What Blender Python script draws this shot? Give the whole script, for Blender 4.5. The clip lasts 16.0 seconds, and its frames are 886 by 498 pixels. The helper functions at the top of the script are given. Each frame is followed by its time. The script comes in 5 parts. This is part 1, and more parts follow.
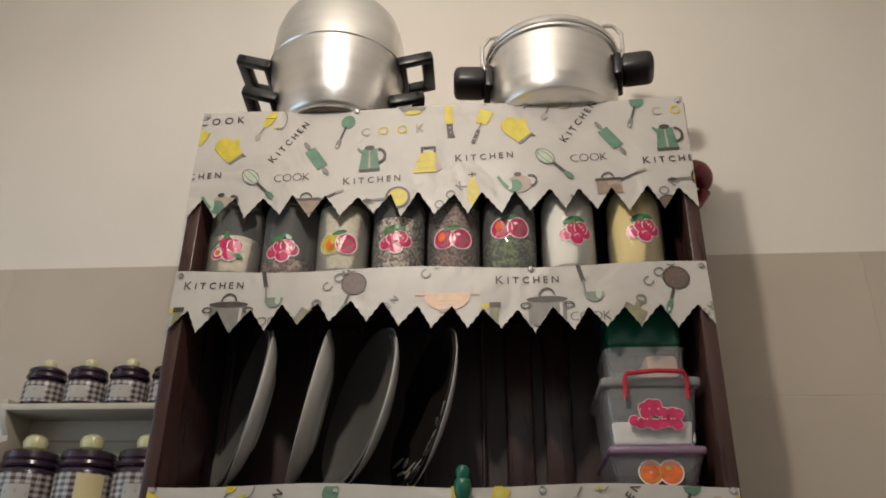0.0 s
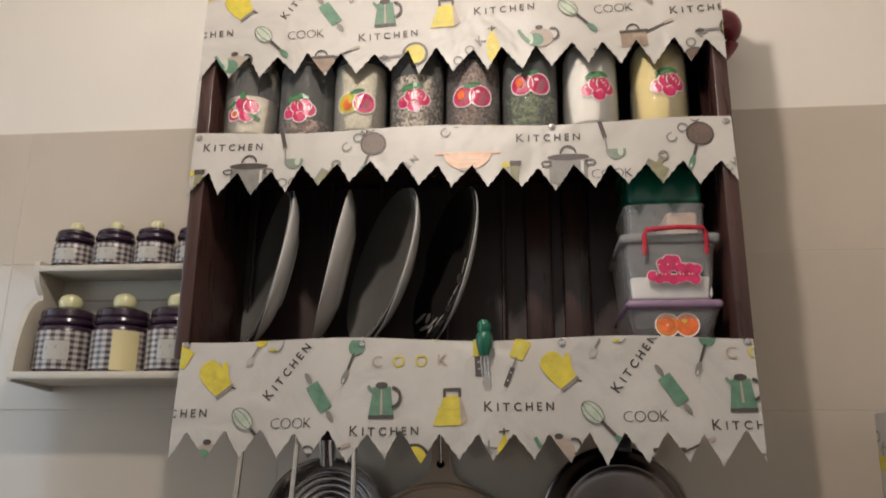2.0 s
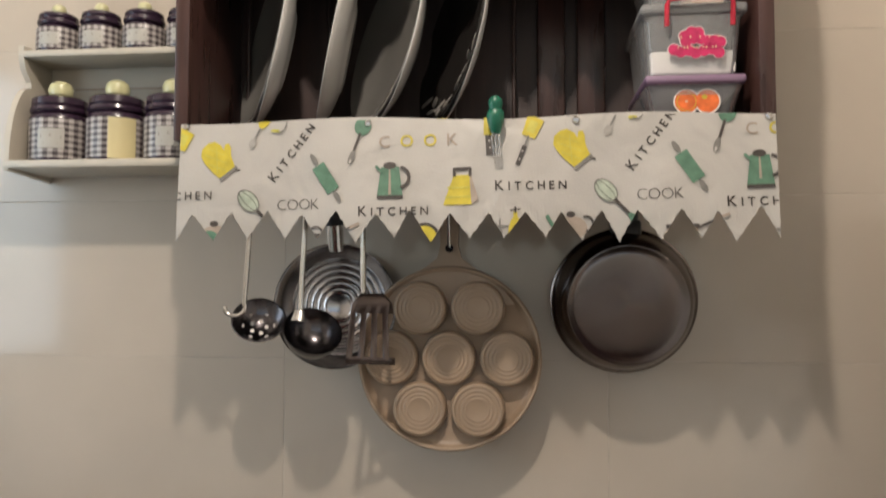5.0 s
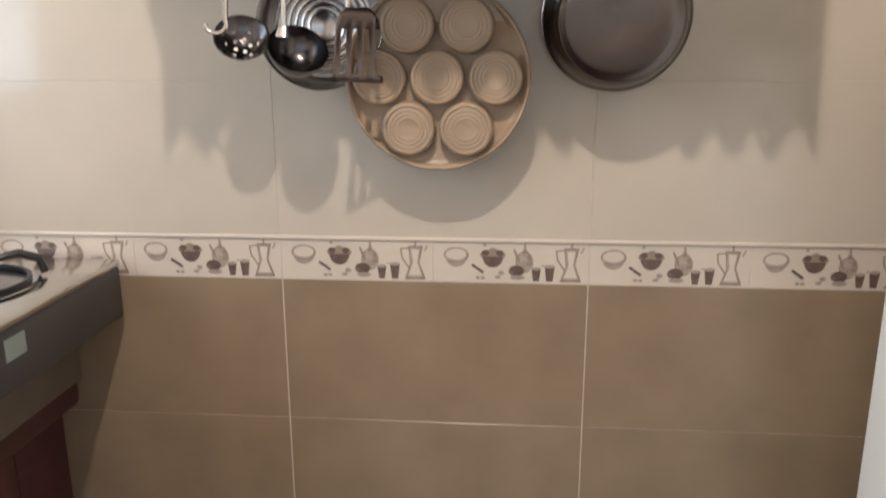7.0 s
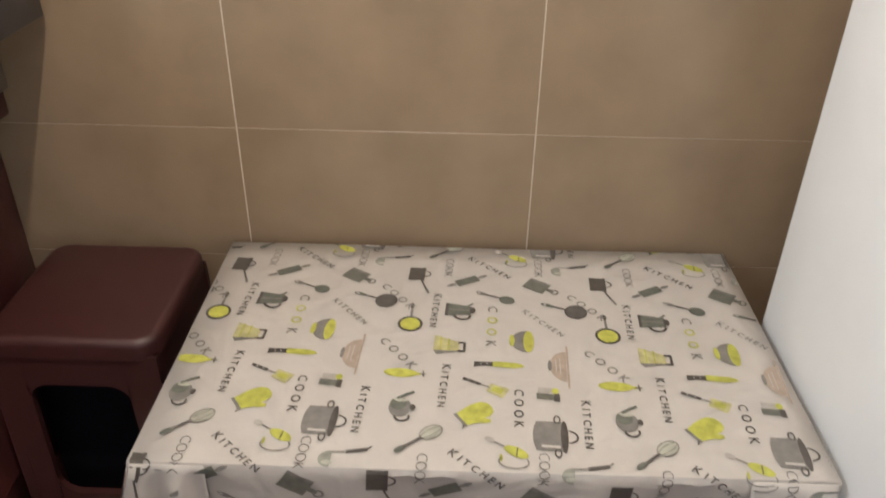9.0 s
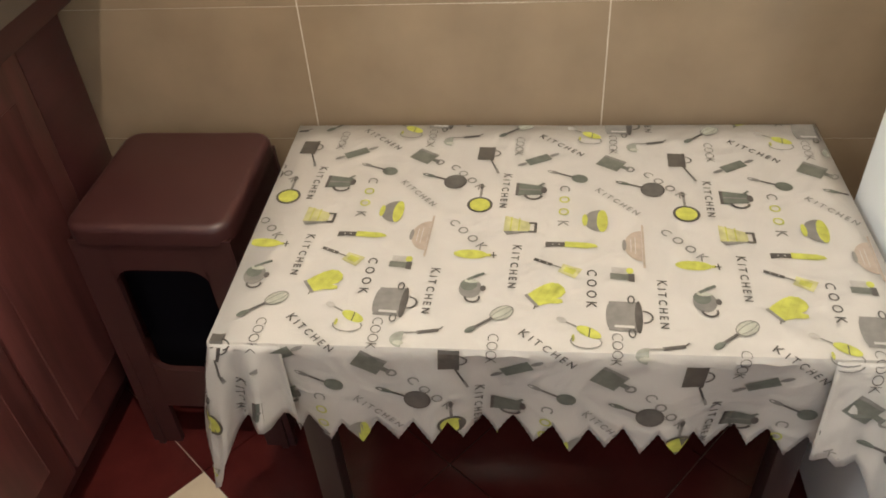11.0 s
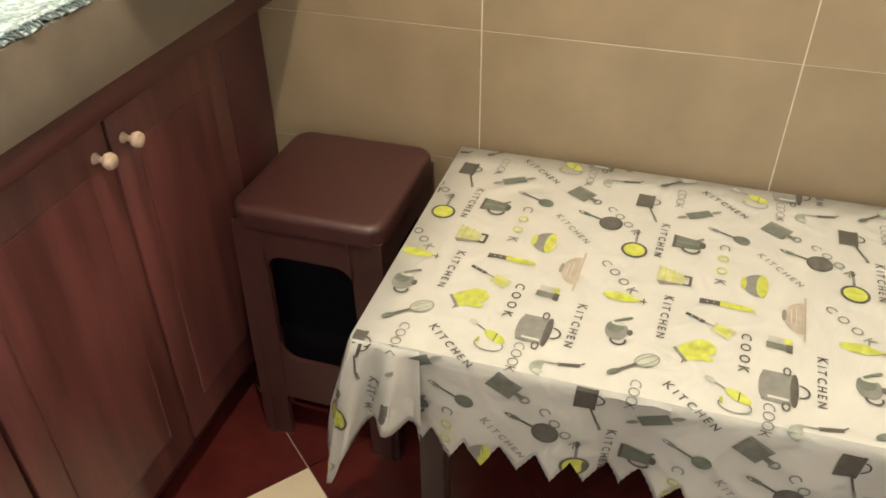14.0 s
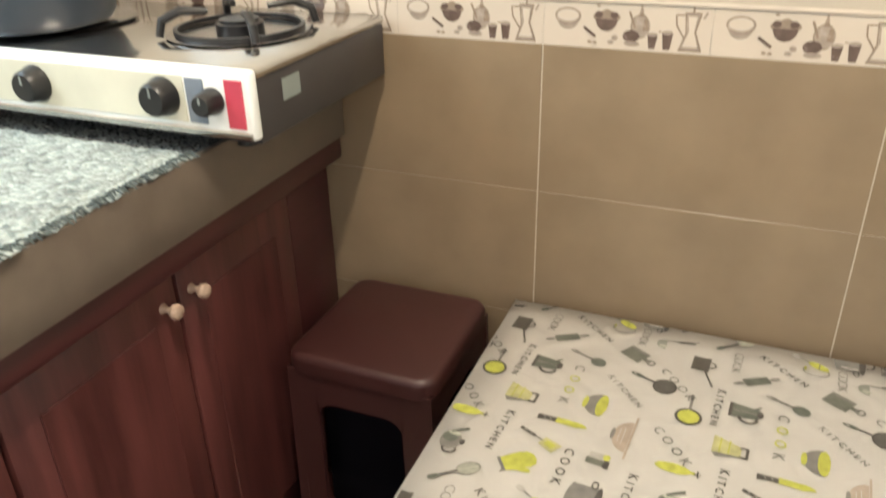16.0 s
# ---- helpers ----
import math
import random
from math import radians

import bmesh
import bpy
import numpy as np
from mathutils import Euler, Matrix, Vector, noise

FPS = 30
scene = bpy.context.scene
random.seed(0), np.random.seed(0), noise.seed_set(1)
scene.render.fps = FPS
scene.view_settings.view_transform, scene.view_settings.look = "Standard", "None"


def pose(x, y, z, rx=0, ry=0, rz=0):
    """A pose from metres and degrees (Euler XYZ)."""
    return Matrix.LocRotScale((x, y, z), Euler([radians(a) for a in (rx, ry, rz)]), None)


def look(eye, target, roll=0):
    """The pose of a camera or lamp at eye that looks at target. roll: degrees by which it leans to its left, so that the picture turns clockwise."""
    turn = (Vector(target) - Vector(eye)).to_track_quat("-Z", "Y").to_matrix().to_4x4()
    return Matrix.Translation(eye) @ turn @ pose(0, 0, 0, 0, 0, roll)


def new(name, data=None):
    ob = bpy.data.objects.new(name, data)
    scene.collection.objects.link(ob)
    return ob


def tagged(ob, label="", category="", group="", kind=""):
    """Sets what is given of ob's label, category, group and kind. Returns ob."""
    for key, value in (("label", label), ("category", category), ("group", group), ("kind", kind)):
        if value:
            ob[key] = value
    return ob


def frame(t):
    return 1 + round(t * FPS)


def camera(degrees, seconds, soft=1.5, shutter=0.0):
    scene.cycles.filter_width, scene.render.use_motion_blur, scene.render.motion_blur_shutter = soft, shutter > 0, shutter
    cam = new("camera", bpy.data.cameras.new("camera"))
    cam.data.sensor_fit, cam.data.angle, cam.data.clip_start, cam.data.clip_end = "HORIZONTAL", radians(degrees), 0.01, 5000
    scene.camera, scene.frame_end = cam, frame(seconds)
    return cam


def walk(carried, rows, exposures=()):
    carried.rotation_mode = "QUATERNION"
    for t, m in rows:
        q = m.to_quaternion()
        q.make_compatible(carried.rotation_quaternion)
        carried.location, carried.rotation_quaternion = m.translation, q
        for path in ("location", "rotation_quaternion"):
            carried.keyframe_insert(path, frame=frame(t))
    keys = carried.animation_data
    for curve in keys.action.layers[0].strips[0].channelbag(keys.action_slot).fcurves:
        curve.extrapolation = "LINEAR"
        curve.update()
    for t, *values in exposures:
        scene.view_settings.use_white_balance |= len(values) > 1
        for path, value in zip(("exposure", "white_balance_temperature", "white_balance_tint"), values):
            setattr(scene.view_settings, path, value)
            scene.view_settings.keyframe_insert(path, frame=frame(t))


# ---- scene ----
cam = camera(58.5, 16.0, soft=1.75, shutter=0.5)
PATH = [
    (0, (0.095, -0.264, 1.48), (-0.055, 1.531, 2.349), 0.8),
    (0.5, (0.093, -0.263, 1.479), (-0.066, 1.54, 2.33), 1.0),
    (1, (0.092, -0.263, 1.48), (-0.067, 1.568, 2.271), 0.9),
    (1.5, (0.094, -0.279, 1.477), (-0.11, 1.604, 2.119), 0.6),
    (2, (0.087, -0.264, 1.479), (-0.107, 1.652, 2.018), 0.5),
    (2.5, (0.082, -0.256, 1.481), (-0.123, 1.68, 1.941), 0.1),
    (3, (0.082, -0.256, 1.48), (-0.111, 1.696, 1.871), -0.1),
    (3.2, (0.071, -0.248, 1.466), (-0.106, 1.704, 1.864), -0.3),
    (5.3, (0.067, -0.221, 1.426), (-0.122, 1.77, 1.429), 0.1),
    (5.5, (0.067, -0.237, 1.429), (-0.108, 1.754, 1.357), 0.0),
    (6, (0.069, -0.222, 1.435), (-0.095, 1.753, 1.169), -0.7),
    (6.5, (0.063, -0.219, 1.441), (-0.079, 1.73, 1.014), -0.3),
    (7, (0.069, -0.229, 1.373), (-0.092, 1.701, 0.875), -0.2),
    (7.5, (0.065, -0.214, 1.365), (-0.032, 1.664, 0.685), 0.5),
    (8, (0.078, -0.211, 1.331), (-0.006, 1.62, 0.532), 0.4),
    (8.5, (0.079, -0.208, 1.311), (-0.006, 1.545, 0.352), 0.2),
    (9, (0.068, -0.225, 1.276), (0.041, 1.479, 0.229), 1.0),
    (9.5, (0.062, -0.213, 1.267), (0.073, 1.373, 0.049), 1.4),
    (9.7, (0.079, -0.2, 1.274), (0.048, 1.306, -0.042), 0.2),
    (11.8, (0.069, -0.216, 1.24), (-0.259, 1.358, 0.05), -2.7),
    (12, (0.061, -0.222, 1.237), (-0.327, 1.36, 0.077), -2.1),
    (12.5, (0.027, -0.228, 1.235), (-0.5, 1.293, 0.049), -1.6),
    (13, (0.008, -0.215, 1.224), (-0.483, 1.309, 0.026), -0.2),
    (13.5, (0.015, -0.233, 1.236), (-0.473, 1.296, 0.044), -0.4),
    (14, (0.016, -0.231, 1.236), (-0.467, 1.306, 0.051), -0.5),
    (14.5, (0.013, -0.228, 1.24), (-0.491, 1.308, 0.062), -1.2),
    (15, (0.012, -0.225, 1.251), (-0.513, 1.354, 0.142), -1.3),
    (15.5, (0.032, -0.207, 1.252), (-0.594, 1.395, 0.23), -1.6),
    (16, (0.028, -0.216, 1.288), (-0.655, 1.425, 0.37), -1.3),
]
EXPOSURES = [(0, -0.93, 6150, 7), (3, -0.24, 6250, 11), (5.5, 0.14, 6350, 8), (7, 0.62, 6250, 10), (9.7, 0.92, 6400, 9), (11.8, 1.27, 6700, 2), (14.5, 1.47, 7000, -3), (16, 1.20, 6650, 2)]
walk(cam, [(t, look(eye, target, roll)) for t, eye, target, roll in PATH], EXPOSURES)

# ---- world and light ----
world = bpy.data.worlds.new("world")
scene.world = world
world.use_nodes = True
wn = world.node_tree.nodes
sky = wn.new("ShaderNodeTexSky")
sky.sky_type, sky.sun_disc, sky.sun_elevation, sky.sun_rotation = "NISHITA", False, radians(35), radians(250)
world.node_tree.links.new(sky.outputs[0], wn["Background"].inputs[0])
wn["Background"].inputs[1].default_value = 0.1

BULB = (-0.07, 0.07, 2.39)
bulb = new("ceiling_bulb", bpy.data.lights.new("ceiling_bulb", "POINT"))
bulb.location = BULB
bulb.data.energy, bulb.data.color, bulb.data.shadow_soft_size = 37.5, (1.0, 0.86, 0.735), 0.028
daylight = new("window_daylight", bpy.data.lights.new("window_daylight", "AREA"))
daylight.matrix_world = look((-1.31, 0.31, 1.63), (0.0, 0.31, 1.63))
daylight.data.shape, daylight.data.size, daylight.data.size_y = "RECTANGLE", 0.68, 0.74
daylight.data.energy, daylight.data.color = 5.6, (0.66, 0.84, 1.0)
# Added fill lamp behind the camera; no such source is known there.
back_fill = new("back_fill_lamp", bpy.data.lights.new("back_fill_lamp", "AREA"))
back_fill.matrix_world = look((0.0, -1.60, 1.50), (0.0, 1.0, 1.50))
back_fill.data.shape, back_fill.data.size, back_fill.data.size_y = "RECTANGLE", 1.9, 1.5
back_fill.data.energy, back_fill.data.color = 2.8, (1.0, 0.95, 0.91)


# ---- materials ----
def material(name, colour, rough=0.5, metal=0.0, vary=0.12, scale=12.0, bump=0.06, fine=180.0, stretch=(1, 1, 1), island=0.0, spec=0.5, sheen=0.0, wrinkle=0.0):
    """A surface with two scales of variation: broad mottling in the colour and fine grain in relief and roughness."""
    m = bpy.data.materials.new(name)
    m.use_nodes = True
    n, l = m.node_tree.nodes, m.node_tree.links
    b = n["Principled BSDF"]
    b.inputs["Metallic"].default_value = metal
    b.inputs["Specular IOR Level"].default_value = spec
    b.inputs["Sheen Weight"].default_value = sheen
    co, mp = n.new("ShaderNodeTexCoord"), n.new("ShaderNodeMapping")
    mp.inputs["Scale"].default_value = stretch
    l.new(co.outputs["Object"], mp.inputs[0])
    big, small = n.new("ShaderNodeTexNoise"), n.new("ShaderNodeTexNoise")
    big.inputs["Scale"].default_value, big.inputs["Detail"].default_value = scale, 5
    small.inputs["Scale"].default_value, small.inputs["Detail"].default_value = fine, 3
    l.new(mp.outputs[0], big.inputs["Vector"])
    l.new(mp.outputs[0], small.inputs["Vector"])
    ramp = n.new("ShaderNodeMapRange")
    ramp.inputs[1].default_value, ramp.inputs[2].default_value = 0.3, 0.7
    ramp.inputs[3].default_value, ramp.inputs[4].default_value = 1 - vary, 1 + vary
    l.new(big.outputs[0], ramp.inputs[0])
    hsv = n.new("ShaderNodeHueSaturation")
    hsv.inputs["Color"].default_value = (*colour, 1)
    value = ramp.outputs[0]
    if island:
        info, am = n.new("ShaderNodeObjectInfo"), n.new("ShaderNodeMapRange")
        am.inputs[3].default_value, am.inputs[4].default_value = 1 - island, 1 + island
        l.new(info.outputs["Random"], am.inputs[0])
        mul = n.new("ShaderNodeMath")
        mul.operation = "MULTIPLY"
        l.new(am.outputs[0], mul.inputs[0]), l.new(value, mul.inputs[1])
        value = mul.outputs[0]
    l.new(value, hsv.inputs["Value"])
    l.new(hsv.outputs[0], b.inputs["Base Color"])
    rr = n.new("ShaderNodeMapRange")
    rr.inputs[3].default_value, rr.inputs[4].default_value = max(rough * 0.75, 0.02), min(rough * 1.3, 1)
    l.new(big.outputs[0], rr.inputs[0])
    l.new(rr.outputs[0], b.inputs["Roughness"])
    if bump:
        bp = n.new("ShaderNodeBump")
        bp.inputs["Strength"].default_value, bp.inputs["Distance"].default_value = bump, 0.004
        l.new(small.outputs[0], bp.inputs["Height"])
        l.new(bp.outputs[0], b.inputs["Normal"])
        if wrinkle:
            wv, b2 = n.new("ShaderNodeTexNoise"), n.new("ShaderNodeBump")
            wv.inputs["Scale"].default_value, wv.inputs["Detail"].default_value, wv.inputs["Distortion"].default_value = 9.0, 2, 1.2
            b2.inputs["Strength"].default_value, b2.inputs["Distance"].default_value = wrinkle, 0.02
            l.new(co.outputs["Object"], wv.inputs["Vector"])
            l.new(wv.outputs[0], b2.inputs["Height"])
            l.new(b2.outputs[0], bp.inputs["Normal"])
    return m


def speckled(name, a, b_, scale, rough=0.5, bump=0.4, low=0.4, high=0.6):
    """Two colours mixed by cells: seeds, granite, woven wool."""
    m = material(name, a, rough, vary=0.1, bump=0.0)
    n, l = m.node_tree.nodes, m.node_tree.links
    p = n["Principled BSDF"]
    co, v = n.new("ShaderNodeTexCoord"), n.new("ShaderNodeTexVoronoi")
    v.inputs["Scale"].default_value = scale
    l.new(co.outputs["Object"], v.inputs["Vector"])
    r = n.new("ShaderNodeValToRGB")
    r.color_ramp.elements[0].position, r.color_ramp.elements[1].position = low, high
    r.color_ramp.elements[0].color, r.color_ramp.elements[1].color = (*a, 1), (*b_, 1)
    sep = n.new("ShaderNodeSeparateColor")
    l.new(v.outputs["Color"], sep.inputs[0])
    l.new(sep.outputs[0], r.inputs[0])
    l.new(r.outputs[0], p.inputs["Base Color"])
    bp = n.new("ShaderNodeBump")
    bp.invert = True
    bp.inputs["Strength"].default_value, bp.inputs["Distance"].default_value = bump, 0.004
    l.new(v.outputs["Distance"], bp.inputs["Height"])
    l.new(bp.outputs[0], p.inputs["Normal"])
    return m


def clear(name, tint, gloss_rough=0.03, haze=0.0):
    """Clear glass or plastic: see-through, with reflections that grow at grazing angles."""
    m = bpy.data.materials.new(name)
    m.use_nodes = True
    n, l = m.node_tree.nodes, m.node_tree.links
    out = n["Material Output"]
    n.remove(n["Principled BSDF"])
    tr, gl, fr, mx = n.new("ShaderNodeBsdfTransparent"), n.new("ShaderNodeBsdfGlossy"), n.new("ShaderNodeFresnel"), n.new("ShaderNodeMixShader")
    tr.inputs[0].default_value = (*tint, 1)
    gl.inputs["Roughness"].default_value = gloss_rough
    fr.inputs[0].default_value = 1.45
    l.new(fr.outputs[0], mx.inputs[0]), l.new(tr.outputs[0], mx.inputs[1]), l.new(gl.outputs[0], mx.inputs[2])
    last = mx
    if haze:
        df, m2 = n.new("ShaderNodeBsdfDiffuse"), n.new("ShaderNodeMixShader")
        df.inputs[0].default_value = (*[min(c * 0.8, 1) for c in tint], 1)
        m2.inputs[0].default_value = haze
        l.new(mx.outputs[0], m2.inputs[1]), l.new(df.outputs[0], m2.inputs[2])
        last = m2
    l.new(last.outputs[0], out.inputs[0])
    return m


def gingham(name, dark, light, around, pitch):
    """Woven check on a round jar: stripes round its axis crossed with stripes along it."""
    m = material(name, light, 0.35, vary=0.05, bump=0.0)
    n, l = m.node_tree.nodes, m.node_tree.links
    p = n["Principled BSDF"]
    co, sep = n.new("ShaderNodeTexCoord"), n.new("ShaderNodeSeparateXYZ")
    l.new(co.outputs["Object"], sep.inputs[0])

    def op(kind, a, b=None):
        k = n.new("ShaderNodeMath")
        k.operation = kind
        for i, v in enumerate((a, b)):
            if v is not None:
                if isinstance(v, (int, float)):
                    k.inputs[i].default_value = v
                else:
                    l.new(v, k.inputs[i])
        return k.outputs[0]

    ang = op("MULTIPLY", op("ARCTAN2", sep.outputs[0], sep.outputs[1]), around / (2 * math.pi))
    sa = op("LESS_THAN", op("FRACT", op("ADD", ang, 50.0)), 0.5)
    sz = op("LESS_THAN", op("FRACT", op("DIVIDE", sep.outputs[2], pitch)), 0.5)
    f = op("MULTIPLY", op("ADD", sa, sz), 0.5)
    r = n.new("ShaderNodeValToRGB")
    r.color_ramp.elements[0].color, r.color_ramp.elements[1].color = (*light, 1), (*dark, 1)
    mid = r.color_ramp.elements.new(0.5)
    mid.color = (*[0.55 * a + 0.45 * b for a, b in zip(dark, light)], 1)
    l.new(f, r.inputs[0])
    l.new(r.outputs[0], p.inputs["Base Color"])
    return m


# Unseen walls and ceiling are whiter than the north wall to bounce more light.
BOUNCE_PAINT = material("white bounce paint", (0.80, 0.77, 0.72), 0.6, vary=0.03, scale=3, bump=0.06, fine=90)
PAINT = material("cream wall paint", (0.70, 0.655, 0.59), 0.55, vary=0.04, scale=3, bump=0.08, fine=90)
CEIL = material("white ceiling paint", (0.84, 0.82, 0.78), 0.7, vary=0.03, scale=3)
TILE_UP = material("glossy pale beige tile", (0.47, 0.41, 0.34), 0.11, vary=0.05, scale=5, bump=0.012, fine=14, island=0.02)
TILE_LOW = material("glossy brown beige tile", (0.235, 0.172, 0.112), 0.22, vary=0.10, scale=7, bump=0.015, fine=25, island=0.03)
TILE_EDGE = material("ivory border tile", (0.55, 0.475, 0.40), 0.2, vary=0.05, scale=9, bump=0.01)
GROUT = material("pale grout", (0.47, 0.40, 0.32), 0.8, vary=0.15, scale=30)
GROUT_UP = material("beige grout", (0.46, 0.405, 0.34), 0.8, vary=0.15, scale=30)
PRINT_TAN = material("tan glaze print", (0.25, 0.19, 0.145), 0.25, vary=0.2, scale=60, bump=0)
PRINT_PALE = material("pale grey glaze print", (0.33, 0.27, 0.225), 0.25, vary=0.15, scale=60, bump=0)
PRINT_DARK = material("dark brown glaze print", (0.12, 0.082, 0.068), 0.25, vary=0.2, scale=60, bump=0)
CLOTH = material("white printed oilcloth", (0.415, 0.392, 0.36), 0.42, vary=0.04, scale=14, bump=0.10, fine=420, wrinkle=0.35)
INK = material("dark brown ink", (0.045, 0.035, 0.03), 0.45, vary=0.2, scale=80, bump=0.05)
GREY = material("grey ink", (0.17, 0.16, 0.145), 0.45, vary=0.15, scale=80, bump=0.05)
MIDGREY = material("light grey ink", (0.33, 0.31, 0.28), 0.45, vary=0.15, scale=80, bump=0.05)
GREEN = material("sea green ink", (0.085, 0.175, 0.115), 0.45, vary=0.2, scale=80, bump=0.05)
MINT = material("pale mint ink", (0.38, 0.43, 0.34), 0.45, vary=0.15, scale=80, bump=0.05)
YELLOW = material("yellow ink", (0.50, 0.405, 0.035), 0.45, vary=0.15, scale=80, bump=0.05)
LIME = material("lime yellow ink", (0.46, 0.42, 0.07), 0.45, vary=0.15, scale=80, bump=0.05)
PEACH = material("peach ink", (0.62, 0.40, 0.27), 0.45, vary=0.12, scale=80, bump=0.05)
TAUPE = material("taupe ink", (0.32, 0.26, 0.21), 0.45, vary=0.12, scale=80, bump=0.05)
BROWN_INK = material("warm brown ink", (0.105, 0.070, 0.055), 0.45, vary=0.3, scale=400, bump=0.05)
OLIVE = material("olive grey ink", (0.20, 0.19, 0.11), 0.45, vary=0.2, scale=80, bump=0.05)
SAGE = material("grey sage ink", (0.17, 0.20, 0.16), 0.45, vary=0.2, scale=80, bump=0.05)
# Darker copy of the shelf wood, with the shade put into its colour.
SHADED_WOOD = material("brown board darkened for shade", (0.040, 0.023, 0.020), 0.45, vary=0.3, scale=9, bump=0.05, fine=60, stretch=(6, 6, 0.6))
SHELF_WOOD = material("very dark brown varnished wood", (0.050, 0.023, 0.019), 0.28, vary=0.35, scale=9, bump=0.05, fine=60, stretch=(6, 6, 0.6))
CAB_WOOD = material("red brown varnished wood", (0.088, 0.028, 0.026), 0.34, vary=0.42, scale=6, bump=0.05, fine=50, stretch=(5, 5, 0.5))
CAB_DARK = material("dark red brown trim wood", (0.060, 0.018, 0.018), 0.36, vary=0.25, scale=8, bump=0.05, fine=50, stretch=(5, 0.5, 5))
STOOL_PLASTIC = material("matt dark brown plastic", (0.042, 0.0135, 0.0125), 0.40, vary=0.08, scale=20, bump=0.12, fine=500)
# Near black that puts the shade of hollows into the colour.
VOID = material("black for shaded hollows", (0.006, 0.005, 0.007), 0.8, vary=0.1, bump=0, spec=0.05)
STONE = material("beige stone edging", (0.142, 0.115, 0.092), 0.33, vary=0.12, scale=20, bump=0.03)
GRANITE = speckled("speckled grey granite", (0.25, 0.26, 0.26), (0.06, 0.065, 0.07), 260, 0.2, 0.02)
WOOL = speckled("grey white tufted wool", (0.34, 0.38, 0.37), (0.16, 0.195, 0.19), 150, 0.9, 0.9, 0.2, 1.0)
WHITE_ENAMEL = material("white enamel", (0.78, 0.80, 0.80), 0.3, vary=0.05, scale=4, bump=0.05, fine=260)
PANEL_CREAM = material("cream panel print", (0.62, 0.60, 0.50), 0.35, vary=0.07, scale=14, bump=0.02)
CORAL = material("faded red plastic", (0.52, 0.055, 0.095), 0.35, vary=0.12, scale=30, bump=0.02)
BLUE_GREY = material("blue grey plastic", (0.17, 0.20, 0.25), 0.4, vary=0.1, scale=30, bump=0.02)
GREY_SEAL = material("grey rubber seal", (0.22, 0.25, 0.24), 0.6, vary=0.1)
ALU = material("brushed aluminium", (0.74, 0.72, 0.69), 0.30, 1.0, vary=0.06, scale=6, bump=0.05, fine=160, stretch=(1, 1, 9))
STEEL = material("polished steel", (0.62, 0.60, 0.58), 0.14, 1.0, vary=0.06, scale=10, bump=0.01)
DARK_STEEL = material("dark polished steel", (0.44, 0.42, 0.42), 0.18, 1.0, vary=0.15, scale=8, bump=0.02)
# Steel coloured dark for the dim surroundings the hanging bowls reflect.
DIMMED_STEEL = material("steel dimmed for dark reflections", (0.12, 0.11, 0.115), 0.22, 1.0, vary=0.2, scale=20, bump=0.02)
HOB_SIDE = material("grey brown enamel", (0.045, 0.041, 0.042), 0.35, vary=0.12, scale=9, bump=0.03)
SLATE = material("slate blue enamel", (0.032, 0.041, 0.056), 0.3, vary=0.08, scale=9, bump=0.02)
COAT = material("dark grey non stick coating", (0.12, 0.092, 0.082), 0.10, 0.7, vary=0.12, scale=9, bump=0.02)
SPUN = material("dark spun steel", (0.16, 0.135, 0.126), 0.2, 1.0, vary=0.12, scale=9, bump=0.015)
SPUN.node_tree.nodes["Principled BSDF"].inputs["Anisotropic"].default_value = 0.85
ringwise = SPUN.node_tree.nodes.new("ShaderNodeTangent")
ringwise.direction_type, ringwise.axis = "RADIAL", "Y"
SPUN.node_tree.links.new(ringwise.outputs[0], SPUN.node_tree.nodes["Principled BSDF"].inputs["Tangent"])
CAST = material("warm taupe cast enamel", (0.31, 0.222, 0.15), 0.40, vary=0.08, scale=9, bump=0.06)
BAKELITE = material("black bakelite", (0.012, 0.011, 0.012), 0.35, vary=0.1, bump=0.03)
GREYWARE = material("pale grey glazed ceramic", (0.50, 0.485, 0.46), 0.14, vary=0.06, scale=9, bump=0.01)
CERAMIC = material("white glazed ceramic", (0.68, 0.66, 0.62), 0.14, vary=0.04, scale=9, bump=0.01)
NIGHT = material("near black glazed ceramic", (0.028, 0.025, 0.023), 0.12, vary=0.08, scale=9, bump=0.01)
SMOKE = material("smoke grey glazed ceramic", (0.17, 0.163, 0.15), 0.14, vary=0.08, scale=9, bump=0.01)
RACK = material("ivory painted wood", (0.46, 0.42, 0.35), 0.45, vary=0.06, scale=12, bump=0.05)
PURPLE = material("dark aubergine lacquer", (0.030, 0.016, 0.030), 0.22, vary=0.1, bump=0.01)
IVORY = material("ivory lacquered wood", (0.56, 0.54, 0.31), 0.28, vary=0.06, bump=0.01)
LABEL_GREY = material("greyish paper label", (0.37, 0.355, 0.32), 0.5, vary=0.08, bump=0.02)
PALE_LABEL = material("pale yellow label", (0.55, 0.48, 0.26), 0.5, vary=0.08, bump=0.02)
wn_, wl_ = WOOL.node_tree.nodes, WOOL.node_tree.links
patch, tone, blend = wn_.new("ShaderNodeTexNoise"), wn_.new("ShaderNodeMapRange"), wn_.new("ShaderNodeHueSaturation")
patch.inputs["Scale"].default_value, patch.inputs["Detail"].default_value = 14.0, 4
tone.inputs[1].default_value, tone.inputs[2].default_value, tone.inputs[3].default_value, tone.inputs[4].default_value = 0.35, 0.65, 0.65, 1.3
wl_.new(patch.outputs[0], tone.inputs[0])
wl_.new(tone.outputs[0], blend.inputs["Value"])
wool_in = WOOL.node_tree.nodes["Principled BSDF"].inputs["Base Color"]
